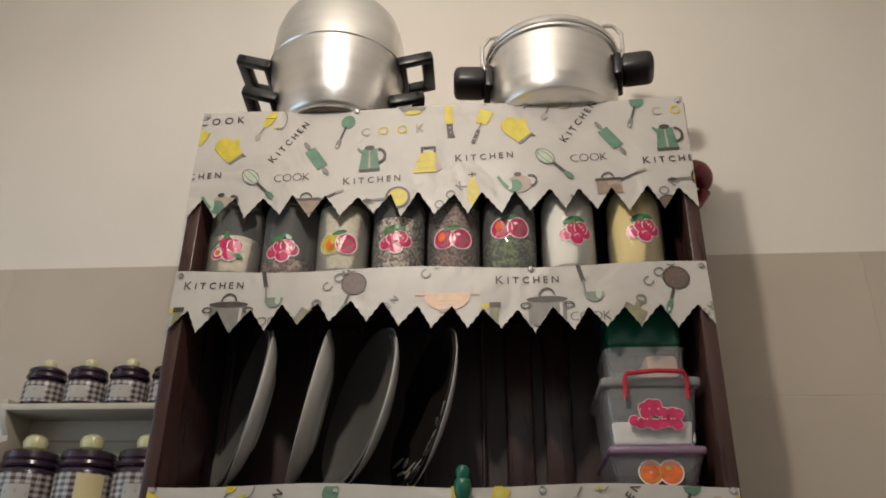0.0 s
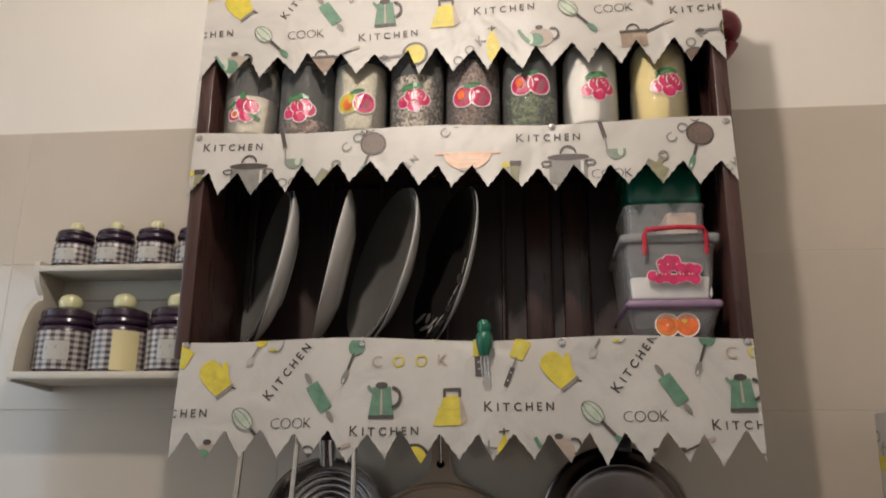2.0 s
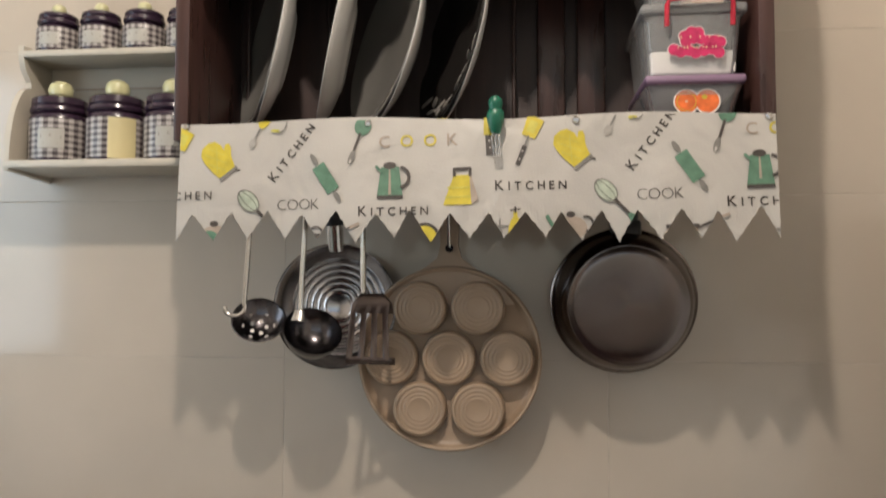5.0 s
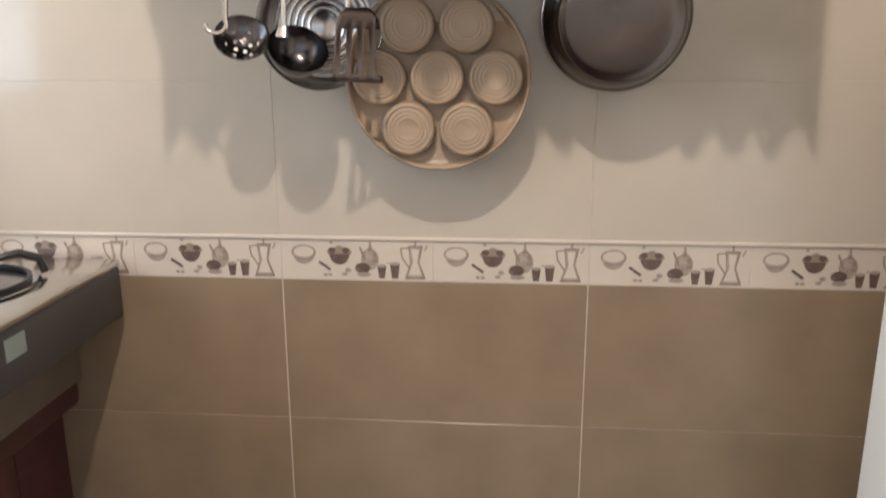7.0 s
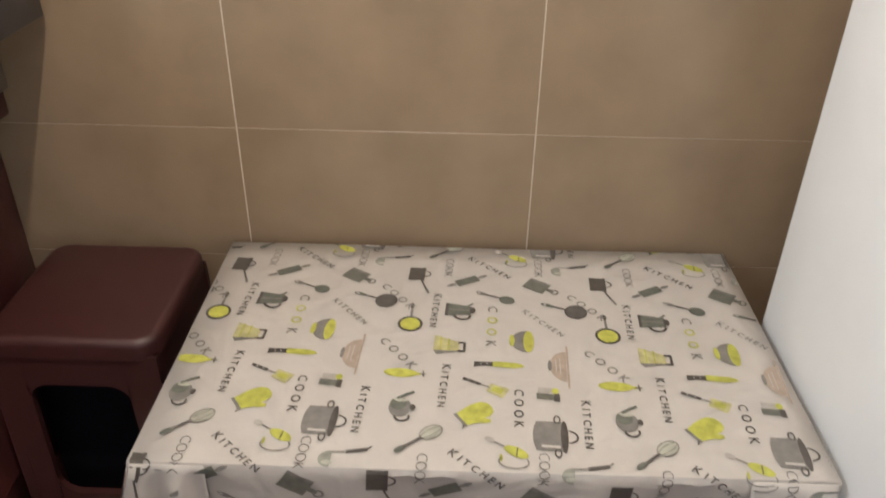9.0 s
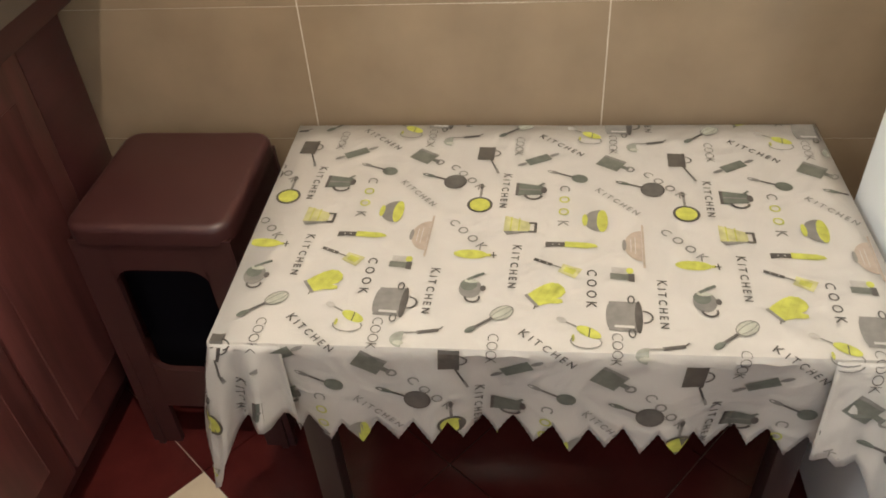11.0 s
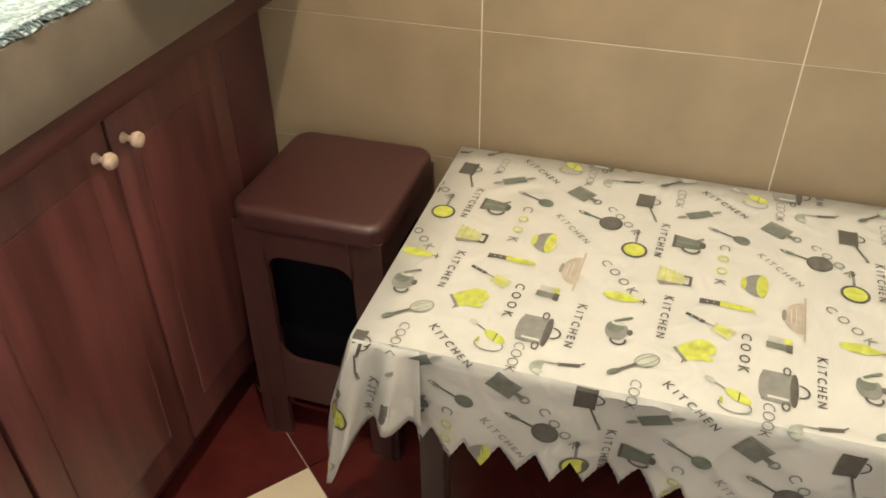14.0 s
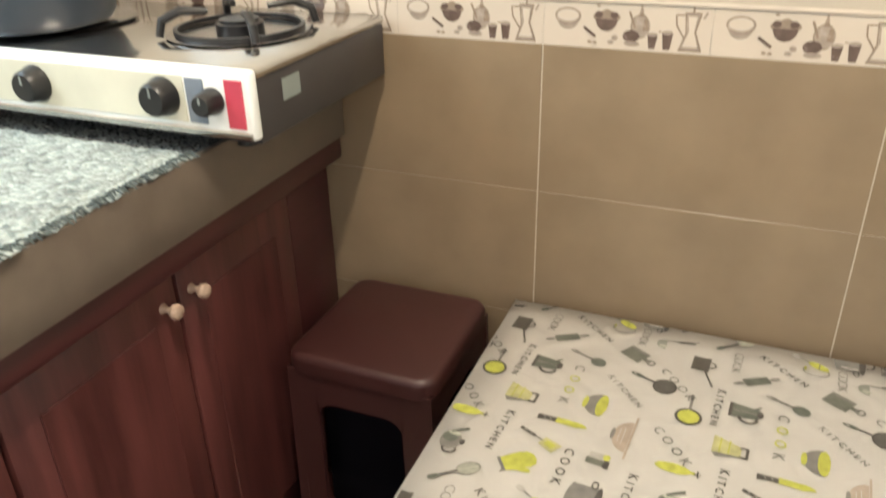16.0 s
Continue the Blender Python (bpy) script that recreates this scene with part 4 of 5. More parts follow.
stool = thing("stool", (-0.505, 0.82, 0), "matt dark brown moulded plastic stool", "stool")
X0, X1, Y0, Y1, HS = -0.640, -0.372, 0.685, 0.965, 0.54
bm = boxed(X0, X1, Y0, Y1, HS - 0.035, HS)
bmesh.ops.bevel(bm, geom=[e for e in bm.edges if abs(e.verts[0].co.z - e.verts[1].co.z) > 0.01], offset=0.034, segments=6, profile=0.5, affect="EDGES")
bmesh.ops.bevel(bm, geom=[e for e in bm.edges if min(v.co.z for v in e.verts) > HS - 0.001], offset=0.013, segments=4, profile=0.5, affect="EDGES")
part("seat", bm, STOOL_PLASTIC, stool)


def stool_side(m, w):
    """One flared side with a round-cornered window and a foot notch."""
    bm = bmesh.new()
    h = HS - 0.03
    # frame built of bars: two legs, a top band, a middle band
    legw = w * 0.21
    for sgn in (-1, 1):
        pts = [(sgn * (w / 2 + 0.012), 0), (sgn * (w / 2), h), (sgn * (w / 2 - legw), h), (sgn * (w / 2 - legw + 0.01), 0)]
        prism(bm, pts if sgn < 0 else pts[::-1], 0.012, m)
    prism(bm, [(-w / 2 + legw - 0.002, h - 0.06), (w / 2 - legw + 0.002, h - 0.06), (w / 2 - legw + 0.002, h), (-w / 2 + legw - 0.002, h)], 0.0115, m)
    prism(bm, [(-w / 2 + legw - 0.008, 0.11), (w / 2 - legw + 0.008, 0.11), (w / 2 - legw + 0.004, 0.21), (-w / 2 + legw - 0.004, 0.21)], 0.0115, m)
    q = w / 2 - legw + 0.004
    for sgn in (-1, 1):
        for zc, dz in ((h - 0.06, -1), (0.21, 1)):
            pts = [(sgn * q, zc)] + [(sgn * (q - 0.035 + 0.035 * math.sin(radians(t))), zc + dz * (0.035 - 0.035 * math.cos(radians(t)))) for t in range(0, 91, 15)]
            prism(bm, pts, 0.0115, m)
    return bm


# Added block, no real part: makes the stool's openings read as dark shade.
part("shade_block", boxed(X0 + 0.022, X1 - 0.022, Y0 + 0.075, Y1 - 0.024, 0.03, HS - 0.036), VOID, stool, "black block added for the shade in the hollow")
for at, rz in (((-0.506, Y0 + 0.004, 0), 0), ((-0.506, Y1 - 0.004, 0), 180), ((X0 + 0.004, 0.825, 0), -90), ((X1 - 0.004, 0.825, 0), 90)):
    part("side", stool_side(pose(*at, 0, 0, rz) @ UPRIGHT, 0.262), STOOL_PLASTIC, stool)

hob = thing("gas_hob", (-0.83, 0.79, 0.916), "white and steel table-top gas hob with black knobs", "hob")
HX0, HX1, HY0, HY1 = -1.17, -0.568, 0.60, 0.985
part("body", boxed(HX0 + 0.003, HX1 - 0.003, HY0 + 0.012, HY1, 0.935, 1.022, bevel=0.003), HOB_SIDE, hob, "grey brown enamelled casing")
part("sticker", boxed(HX1 - 0.0032, HX1 - 0.0022, 0.672, 0.716, 0.978, 1.008), GREY_SEAL, hob, "worn pale sticker")
for x in (HX0 + 0.06, HX1 - 0.06):
    for y in (HY0 + 0.06, HY1 - 0.06):
        part("foot", lathed([(0, 0), (0.016, 0), (0.014, 0.02), (0, 0.02)], 16, pose(x, y, 0.9155)), BAKELITE, hob)
part("top_plate", boxed(HX0, HX1, HY0 + 0.010, HY1, 1.022, 1.034, bevel=0.004), STEEL, hob)
panel = part("front_panel", boxed(HX0, HX1, HY0 - 0.004, HY0 + 0.014, 0.944, 1.036, bevel=0.005, seg=3), WHITE_ENAMEL, hob, "white enamelled control panel")
part("inlay", boxed(HX0 + 0.03, -0.672, HY0 - 0.0058, HY0 - 0.004, 0.962, 1.024), PANEL_CREAM, panel)
part("lip", boxed(HX0 + 0.004, HX1 - 0.004, HY0 - 0.0075, HY0 - 0.003, 0.9455, 0.956, bevel=0.002), STEEL, panel, "bright steel lower lip")
part("grey_inlay", boxed(-0.668, -0.640, HY0 - 0.0058, HY0 - 0.004, 0.962, 1.022), BLUE_GREY, panel)
part("red_inlay", boxed(-0.606, -0.580, HY0 - 0.0062, HY0 - 0.004, 0.960, 1.024), CORAL, panel, "red switch plate")
for x, r, z in ((-0.930, 0.027, 0.992), (-0.706, 0.027, 0.994), (-0.628, 0.018, 0.994)):
    kn = part("knob", lathed([(0, 0), (r, 0), (r * 0.98, 0.006), (r * 0.86, 0.014), (r * 0.82, 0.024), (r * 0.70, 0.028), (0, 0.028)], 28, facing((x, HY0 - 0.004, z), (0, -1, 0))), BAKELITE, hob, "black control knob")
    part("pointer", boxed(x - 0.0015, x + 0.0015, HY0 - 0.0330, HY0 - 0.0318, z + r * 0.15, z + r * 0.62), GREY_SEAL, kn, "pale pointer mark")
for bx in (-0.72, -1.06):
    c = (bx, 0.80, 1.034)
    part("burner_bowl", lathed([(0.105, 0.001), (0.11, 0.004), (0.10, 0.006), (0.07, 0.002), (0.04, 0.002), (0, 0.002)], 36, pose(*c)), DARK_STEEL, hob)
    if bx < -1:
        continue
    part("burner", lathed([(0, 0.002), (0.036, 0.002), (0.036, 0.016), (0.030, 0.018), (0.030, 0.022), (0.014, 0.025), (0, 0.025)], 28, pose(*c)), BAKELITE, hob)
    ring = part("pan_support", lathed([(0.092, 0.006), (0.098, 0.006), (0.098, 0.012), (0.092, 0.012), (0.092, 0.006)], 36, pose(*c)), BAKELITE, hob)
    for k in range(4):
        a = radians(45 + 90 * k)
        d = Vector((math.cos(a), math.sin(a), 0))
        p = Vector(c)
        part("arm", tubed([p + d * 0.118 + Vector((0, 0, 0.006)), p + d * 0.112 + Vector((0, 0, 0.028)), p + d * 0.085 + Vector((0, 0, 0.040)), p + d * 0.045 + Vector((0, 0, 0.036))], [0.006, 0.007, 0.007, 0.005]), BAKELITE, ring)
potc = (-1.075, 0.742, 1.0405)
blue = thing("cooking_pot", potc, "dull slate-blue cooking pot standing on the gas hob", "pot")
part("pot_body", lathed([(0, 0.0), (0.108, 0.0), (0.120, 0.004), (0.128, 0.016), (0.131, 0.050), (0.131, 0.135), (0.135, 0.138), (0.135, 0.142), (0.129, 0.142), (0.127, 0.020), (0.115, 0.006), (0, 0.005)], 56, pose(*potc)), SLATE, blue)
part("lid", lathed([(0.134, 0.1425), (0.135, 0.146), (0.120, 0.152), (0.060, 0.160), (0.016, 0.162), (0.012, 0.172), (0.020, 0.182), (0.014, 0.188), (0, 0.189)], 48, pose(*potc)), SLATE, blue)

# ---- things: in the shelf ----
def fruit_sticker(kind):
    """Fruit stickers: white cut edge, fruit, leaves."""
    if kind == "cherries":
        spots = ((-.013, -.003), (.001, -.009), (.013, .000), (-.003, .005), (.007, .006))
        out = [s for x, y in spots for s in ell("b", x, y, .0098, .0098)]
        out += [s for x, y in spots for s in ell("r", x, y, .0084, .0084)] + [s for x, y in spots for s in ell("p", x - .003, y + .004, .0012, .0018)]
        return out + ell("n", -.006, .017, .011, .0045, 20) + ell("n", .006, .019, .007, .003, -25) + bar("n", [(0, .008), (0, .020)], .0015)
    if kind == "pair":
        return ell("b", -.011, 0, .0155, .0155) + ell("b", .012, 0, .0155, .0155) + ell("r", -.011, 0, .0138, .0138) + ell("r", .012, 0, .0138, .0138) + ell("o", -.014, .003, .005, .007) + ell("b", .008, .006, .003, .002) + ell("n", 0, .015, .012, .0035, 12)
    if kind == "cut":
        return ell("b", -.010, 0, .0155, .0155) + ell("b", .012, 0, .0155, .0155) + ell("y", -.010, 0, .0138, .0138) + ell("r", .012, 0, .0138, .0138) + ell("o", -.010, -.001, .0065, .008) + ell("i", -.006, .004, .003, .005) + ell("n", .002, .016, .010, .003, 15)
    spots = ((-.010, -.006), (.006, -.008), (.000, .008), (.012, .004))
    out = [s for x, y in spots for s in ell("b", x, y, .0110, .0110)] + [s for x, y in spots for s in ell("r", x, y, .0095, .0095)]
    return out + ell("b", -.010, -.006, .006, .006) + ell("o", -.010, -.006, .004, .004) + ell("n", -.016, .006, .009, .003, 40) + ell("n", .016, -.010, .009, .003, -20) + ell("n", 0, .019, .004, .006)


def storage_jar(x, filling, level, fruit, dy, words, twist=0.0):
    c = Vector((x, 0.836, SM + 0.001))
    j = thing("storage_jar", c, f"glass storage jar {words}, with fruit sticker", "jar", "jars on the shelf")
    r, h = 0.0415, 0.118
    part("glass", lathed([(0, 0.001), (r - 0.006, 0), (r - 0.001, 0.003), (r, 0.009), (r, h), (r - 0.004, h + 0.012), (r - 0.010, h + 0.022), (r - 0.010, h + 0.034)], 40, pose(*c)), GLASS, j)
    rnd = random.Random(int(x * 1000))
    bm = bmesh.new()
    k = r - 0.0022
    top = level - c.z
    lathe(bm, [(0, 0.004), (k - 0.006, 0.004), (k, 0.010), (k, min(top, h))] + ([(k - 0.005, top)] if top > h + 0.004 else []) + [(k * 0.6, top + rnd.uniform(0, 0.004)), (0, top + rnd.uniform(-0.003, 0.005))], 36, pose(*c))
    part("filling", bm, filling, j)
    part("lid", lathed([(0, h + 0.044), (r - 0.008, h + 0.044), (r - 0.006, h + 0.041), (r - 0.006, h + 0.026), (r - 0.0095, h + 0.026)], 36, pose(*c)), STEEL, j)

    def wrap(a, b, lift):
        t = a / r + twist
        return Vector((c.x + (r + lift) * math.sin(t), c.y - (r + lift) * math.cos(t), c.z + 0.046 + dy + b))

    decal("sticker", [(k, [(a * 1.15, b * 1.15) for a, b in q]) for k, q in fruit_sticker(fruit)], j, wrap, 0.0006, 0.00006, "glossy fruit sticker")
    return j


for args in ((-0.327, OATS, 2.026, "other", 0.000, "part full of pale flakes"), (-0.239, BEANS, 1.984, "cherries", -0.004, "with a few pink beans"), (-0.154, RICE, 2.075, "cut", 0.004, "full of rice"),
             (-0.066, CHICKPEA, 2.050, "cherries", 0.006, "full of beige lentils"), (0.020, BROWN_SEED, 2.072, "pair", 0.008, "full of brown lentils"), (0.106, HERB, 2.012, "pair", 0.024, "half full of green split peas"),
             (0.196, FLOUR, 2.092, "cherries", 0.014, "full of white flour", 0.2), (0.297, SEMOLINA, 2.090, "cherries", 0.016, "full of yellow semolina", 0.16)):
    storage_jar(*args)

PLATE = [(0.0, 0.002), (0.045, 0.002), (0.062, 0.0045), (0.078, 0.0095), (0.092, 0.0165), (0.104, 0.0250), (0.113, 0.0330), (0.1190, 0.0395), (0.1215, 0.0415), (0.1228, 0.0405), (0.1222, 0.0380),
         (0.1155, 0.0300), (0.106, 0.0210), (0.094, 0.0120), (0.080, 0.0048), (0.064, -0.0005), (0.060, -0.0045), (0.055, -0.0050), (0.052, -0.0020), (0.0, -0.002)]
SMOKE_WORDS, PALE_WORDS = "smoke-grey deep plate standing on edge in the rack", "pale grey deep plate standing on edge in the rack"
for x, nrm, mats, deep, words in ((-0.281, (-0.86, -0.48, 0.17), SMOKE, 0.6, SMOKE_WORDS), (-0.271, (-0.89, -0.42, 0.17), GREYWARE, 0.6, PALE_WORDS),
                                  (-0.178, (-0.955, -0.24, 0.19), GREYWARE, 0.55, PALE_WORDS),
                                  (-0.104, (-0.84, -0.50, 0.21), SMOKE, 0.6, SMOKE_WORDS), (-0.093, (-0.88, -0.43, 0.20), GREYWARE, 0.6, PALE_WORDS),
                                  (-0.012, (-0.90, -0.40, 0.20), NIGHT, 0.5, "black deep plate with a pale leaf pattern, standing on edge"), (-0.005, (-0.92, -0.36, 0.20), GREYWARE, 0.45, PALE_WORDS)):
    n = Vector(nrm).normalized()
    m = facing((x, 0.888, 1.772), n)
    p = thing("deep_plate", (x, 0.888, SB), words, "plate", "plates in the rack")
    part("dish", lathed(PLATE, 56, m @ Matrix.Diagonal((1.0, 1.0, deep, 1))), mats, p)
    if "pattern" in words:
        for k in range(12):
            a = radians(225 + 11 * k)
            rr, h = (0.088, 0.0112) if k % 2 else (0.100, 0.0168)
            q = m @ Vector((rr * math.cos(a), rr * math.sin(a), h))
            lean = (m.to_3x3() @ Vector((-0.5 * math.cos(a), -0.5 * math.sin(a), 1))).normalized()
            part("leaf_print", lathed([(0, 0.0006), (0.012, 0.0006), (0.012, 0), (0, 0)], 14, facing(q, lean) @ Matrix.Rotation(a + k, 4, "Z") @ Matrix.Diagonal((1.0, 0.4, 1, 1))), MIDGREY, p)
for x in (-0.352, -0.225, -0.140, -0.030, 0.060):
    part("dowel", lathed([(0, 0), (0.0032, 0), (0.0032, SM - SB - 0.018), (0, SM - SB - 0.018)], 12, pose(x, 0.962, SB)), SHADED_WOOD, shelf)
for x in (0.095, 0.155):
    part("back_slat", boxed(x, x + 0.042, 0.968, 0.984, SB, SM - 0.018, bevel=0.004), SHELF_WOOD, shelf)


def food_box(name, x0, x1, y0, y1, z0, z1, words, flare=0.006):
    b = thing(name, ((x0 + x1) / 2, (y0 + y1) / 2, z0), words, "food box", "food boxes on the shelf")
    bm = bmesh.new()
    m = Matrix.Translation(((x0 + x1) / 2, (y0 + y1) / 2, 0))
    rings = []
    for z, g in ((z0, 0.0), (z0 + 0.002, 0.002), (z1 - 0.004, flare), (z1, flare + 0.002)):
        hw, hd, r = (x1 - x0) / 2 - flare + g, (y1 - y0) / 2 - flare + g, 0.016
        ring = []
        for cx, cy, a0 in ((hw - r, hd - r, 0), (-hw + r, hd - r, 90), (-hw + r, -hd + r, 180), (hw - r, -hd + r, 270)):
            for k in range(6):
                a = radians(a0 + 18 * k)
                ring.append(bm.verts.new(m @ Vector((cx + r * math.cos(a), cy + r * math.sin(a), z))))
        rings.append(ring)
    for a, b2 in zip(rings, rings[1:]):
        for i in range(len(a)):
            bm.faces.new((a[i], a[(i + 1) % len(a)], b2[(i + 1) % len(a)], b2[i]))
    bm.faces.new(rings[0])
    part("box", bm, PLASTIC, b, "clear plastic")
    return b


fb = food_box("food_box", 0.232, 0.352, 0.805, 0.955, SB + 0.001, 1.690, "clear plastic box with a lilac lid and orange sticker", 0.012)
part("lid", boxed(0.228, 0.355, 0.797, 0.963, 1.690, 1.702, bevel=0.005, seg=3), LILAC, fb, "lilac plastic lid")
decal("sticker", ell("b", -.014, 0, .0185, .0185) + ell("b", .015, 0, .0185, .0185) + ell("o", -.014, 0, .0165, .0165) + ell("o", .015, 0, .0165, .0165) + ell("z", -.014, 0, .0138, .0138) + ell("o", -.014, 0, .0128, .0128) + ell("p", -.014, 0, .002, .002) + ell("y", .011, .006, .004, .003), fb,
      lambda a, b, lift: Vector((0.294 + a * 0.9, 0.8095 - lift, 1.669 + b * 0.9)), 0.002, 0.00006, "orange fruit sticker")
fb = food_box("food_box", 0.229, 0.353, 0.805, 0.960, 1.7035, 1.780, "clear plastic box of white powder with red handle", 0.008)
part("filling", boxed(0.237, 0.347, 0.814, 0.950, 1.7065, 1.738, bevel=0.006), FLOUR, fb, "white powder filling")
part("lid", boxed(0.224, 0.359, 0.799, 0.966, 1.781, 1.796, bevel=0.006, seg=3), PLASTIC, fb, "clear plastic lid")
hd = part("handle", tubed([(0.256, 0.797, 1.764), (0.256, 0.793, 1.790), (0.259, 0.790, 1.797), (0.298, 0.788, 1.800), (0.334, 0.790, 1.799), (0.338, 0.793, 1.792), (0.338, 0.797, 1.764)], 0.0033), RED, fb, "red plastic handle")
grapes = []
for i, (a, b) in enumerate(((-.036, -.008), (-.026, -.012), (-.014, -.010), (-.004, -.014), (.008, -.011), (.020, -.009), (.030, -.014), (-.018, .004), (-.008, .008), (.004, .007), (.014, .004), (.024, .004), (-.010, .018), (.000, .017), (-.020, .012), (.032, .002))):
    grapes += ell("b", a * 0.85, b * 0.85, .0082, .0082)
for i, (a, b) in enumerate(((-.036, -.008), (-.026, -.012), (-.014, -.010), (-.004, -.014), (.008, -.011), (.020, -.009), (.030, -.014), (-.018, .004), (-.008, .008), (.004, .007), (.014, .004), (.024, .004), (-.010, .018), (.000, .017), (-.020, .012), (.032, .002))):
    grapes += ell("r", a * 0.85, b * 0.85, .0072, .0072)
grapes += [s for i in range(14) for s in ell("p", (-.030 + .0046 * i) * 0.85, (-.008 + .016 * (i % 3 == 1)) * 0.85 + .002, .0011, .0015)]
decal("sticker", grapes, fb, lambda a, b, lift: Vector((0.296 + a, 0.8045 - lift, 1.742 + b)), 0.002, 0.00006, "red berry sticker")
fb = food_box("food_tub", 0.236, 0.346, 0.815, 0.940, 1.797, 1.842, "small clear plastic tub turned upside down", 0.004)
part("filling", boxed(0.292, 0.336, 0.825, 0.930, 1.799, 1.834, bevel=0.006), PEACH, fb)
gl = thing("green_box", (0.29, 0.88, 1.8435), "deep green plastic box under the valance", "food box")
part("body", boxed(0.240, 0.345, 0.822, 0.935, 1.8435, 1.905, bevel=0.010, seg=3), GREEN_PLASTIC, gl)
part("lid", boxed(0.236, 0.349, 0.818, 0.939, 1.905, 1.918, bevel=0.005), GREEN_PLASTIC, gl)

# ---- pots on top ----
def loop_handle(c, out, z, parent, rise=0.012):
    """A black side handle: two arms and a grip bar."""
    d = Vector((math.cos(radians(out)), math.sin(radians(out)), 0))
    s = Vector((-d.y, d.x, 0))
    c = Vector((c[0], c[1], z))
    bm = bmesh.new()
    m = Matrix(((d.x, s.x, 0, c.x), (d.y, s.y, 0, c.y), (0, 0, 1, c.z), (0, 0, 0, 1)))
    tilt = m @ Matrix.Rotation(-math.atan2(rise, 0.05), 4, "Y")
    tmp = bmesh.new()
    for b in ((-0.004, 0.056, -0.046, -0.030), (-0.004, 0.056, 0.030, 0.046), (0.038, 0.058, -0.046, 0.046), (-0.004, 0.010, -0.046, 0.046)):
        box(tmp, b[0], b[1], b[2], b[3], -0.009, 0.009, bevel=0.004)
    tmp.transform(tilt)
    return part("handle", tmp, BAKELITE, parent, "black bakelite side handle")


pot = thing("stacked_pots", (-0.188, 0.845, ST + 0.001), "two stacked brushed aluminium pots with black handles", "pots")
c = (-0.188, 0.845, ST + 0.001)
body = part("pot_body", lathed([(0, 0.002), (0.080, 0.002), (0.086, 0.004), (0.090, 0.009), (0.103, 0.050), (0.113, 0.095), (0.117, 0.122), (0.119, 0.124), (0.119, 0.127), (0.115, 0.127)], 64, pose(*c)), ALU, pot)
part("base_disc", lathed([(0, 0.0), (0.078, 0.0), (0.078, 0.0018), (0, 0.0018)], 48, pose(*c)), COAT, body, "dark grey base")
part("upper_pot", lathed([(0.116, 0.128), (0.117, 0.132), (0.116, 0.150), (0.113, 0.190), (0.104, 0.222), (0.088, 0.244), (0.060, 0.256), (0, 0.259)], 64, pose(*c)), ALU, pot, "upturned aluminium pot on top")
for a, z in ((184, 2.352), (2, 2.356), (186, 2.282), (8, 2.284)):
    rr = 0.113 if z > 2.3 else 0.096
    loop_handle((c[0] + rr * math.cos(radians(a)), c[1] + rr * math.sin(radians(a))), a, z, pot)

cooker = thing("pressure_cooker", (0.186, 0.835, ST + 0.001), "brushed aluminium pressure cooker with black handles and clamped lid", "pressure cooker")
c = (0.186, 0.835, ST + 0.001)
part("body", lathed([(0, 0.0), (0.088, 0.0), (0.097, 0.004), (0.103, 0.014), (0.106, 0.036), (0.107, 0.112), (0.111, 0.115), (0.111, 0.120)], 64, pose(*c)), ALU, cooker)
lid = part("lid", lathed([(0.112, 0.121), (0.114, 0.124), (0.113, 0.130), (0.106, 0.139), (0.085, 0.156), (0.05, 0.169), (0.02, 0.174), (0, 0.175)], 64, pose(*c)), ALU, cooker)
bm = bmesh.new()
box(bm, c[0] - 0.036, c[0] + 0.030, c[1] - 0.012, c[1] + 0.012, c[2] + 0.172, c[2] + 0.190, bevel=0.005)
part("knob_plate", bm, STEEL, lid)
part("valve", lathed([(0, 0), (0.014, 0), (0.016, 0.006), (0.012, 0.016), (0.006, 0.020), (0, 0.020)], 24, pose(c[0] + 0.012, c[1], c[2] + 0.189)), BAKELITE, lid, "black valve knob")
for a in (184, -8):
    d = Vector((math.cos(radians(a)), math.sin(radians(a)), 0))
    s = Vector((-d.y, d.x, 0))
    o = Vector(c) + d * 0.104 + Vector((0, 0, 0.008 if a > 0 else 0.018))
    m = Matrix(((d.x, s.x, 0, o.x), (d.y, s.y, 0, o.y), (0, 0, 1, o.z), (0, 0, 0, 1)))
    bm = bmesh.new()
    box(bm, 0.006, 0.064, -0.030, 0.030, 0.055, 0.092, bevel=0.012, seg=3)
    box(bm, -0.002, 0.012, -0.034, 0.034, 0.045, 0.088, bevel=0.005)
    bm.transform(m)
    part("handle", bm, BAKELITE, cooker, "black bakelite block handle")
    bm = bmesh.new()
    for sy in (-0.026, 0.026):
        tube(bm, [m @ Vector(p) for p in ((0.004, sy, 0.060), (0.016, sy, 0.094), (0.016, sy, 0.128), (0.004, sy, 0.148), (-0.012, sy * 0.8, 0.156))], 0.0035)
    tube(bm, [m @ Vector(p) for p in ((-0.012, -0.022, 0.156), (-0.012, 0.022, 0.156))], 0.0035)
    part("clamp", bm, STEEL, cooker, "steel wire clamp")

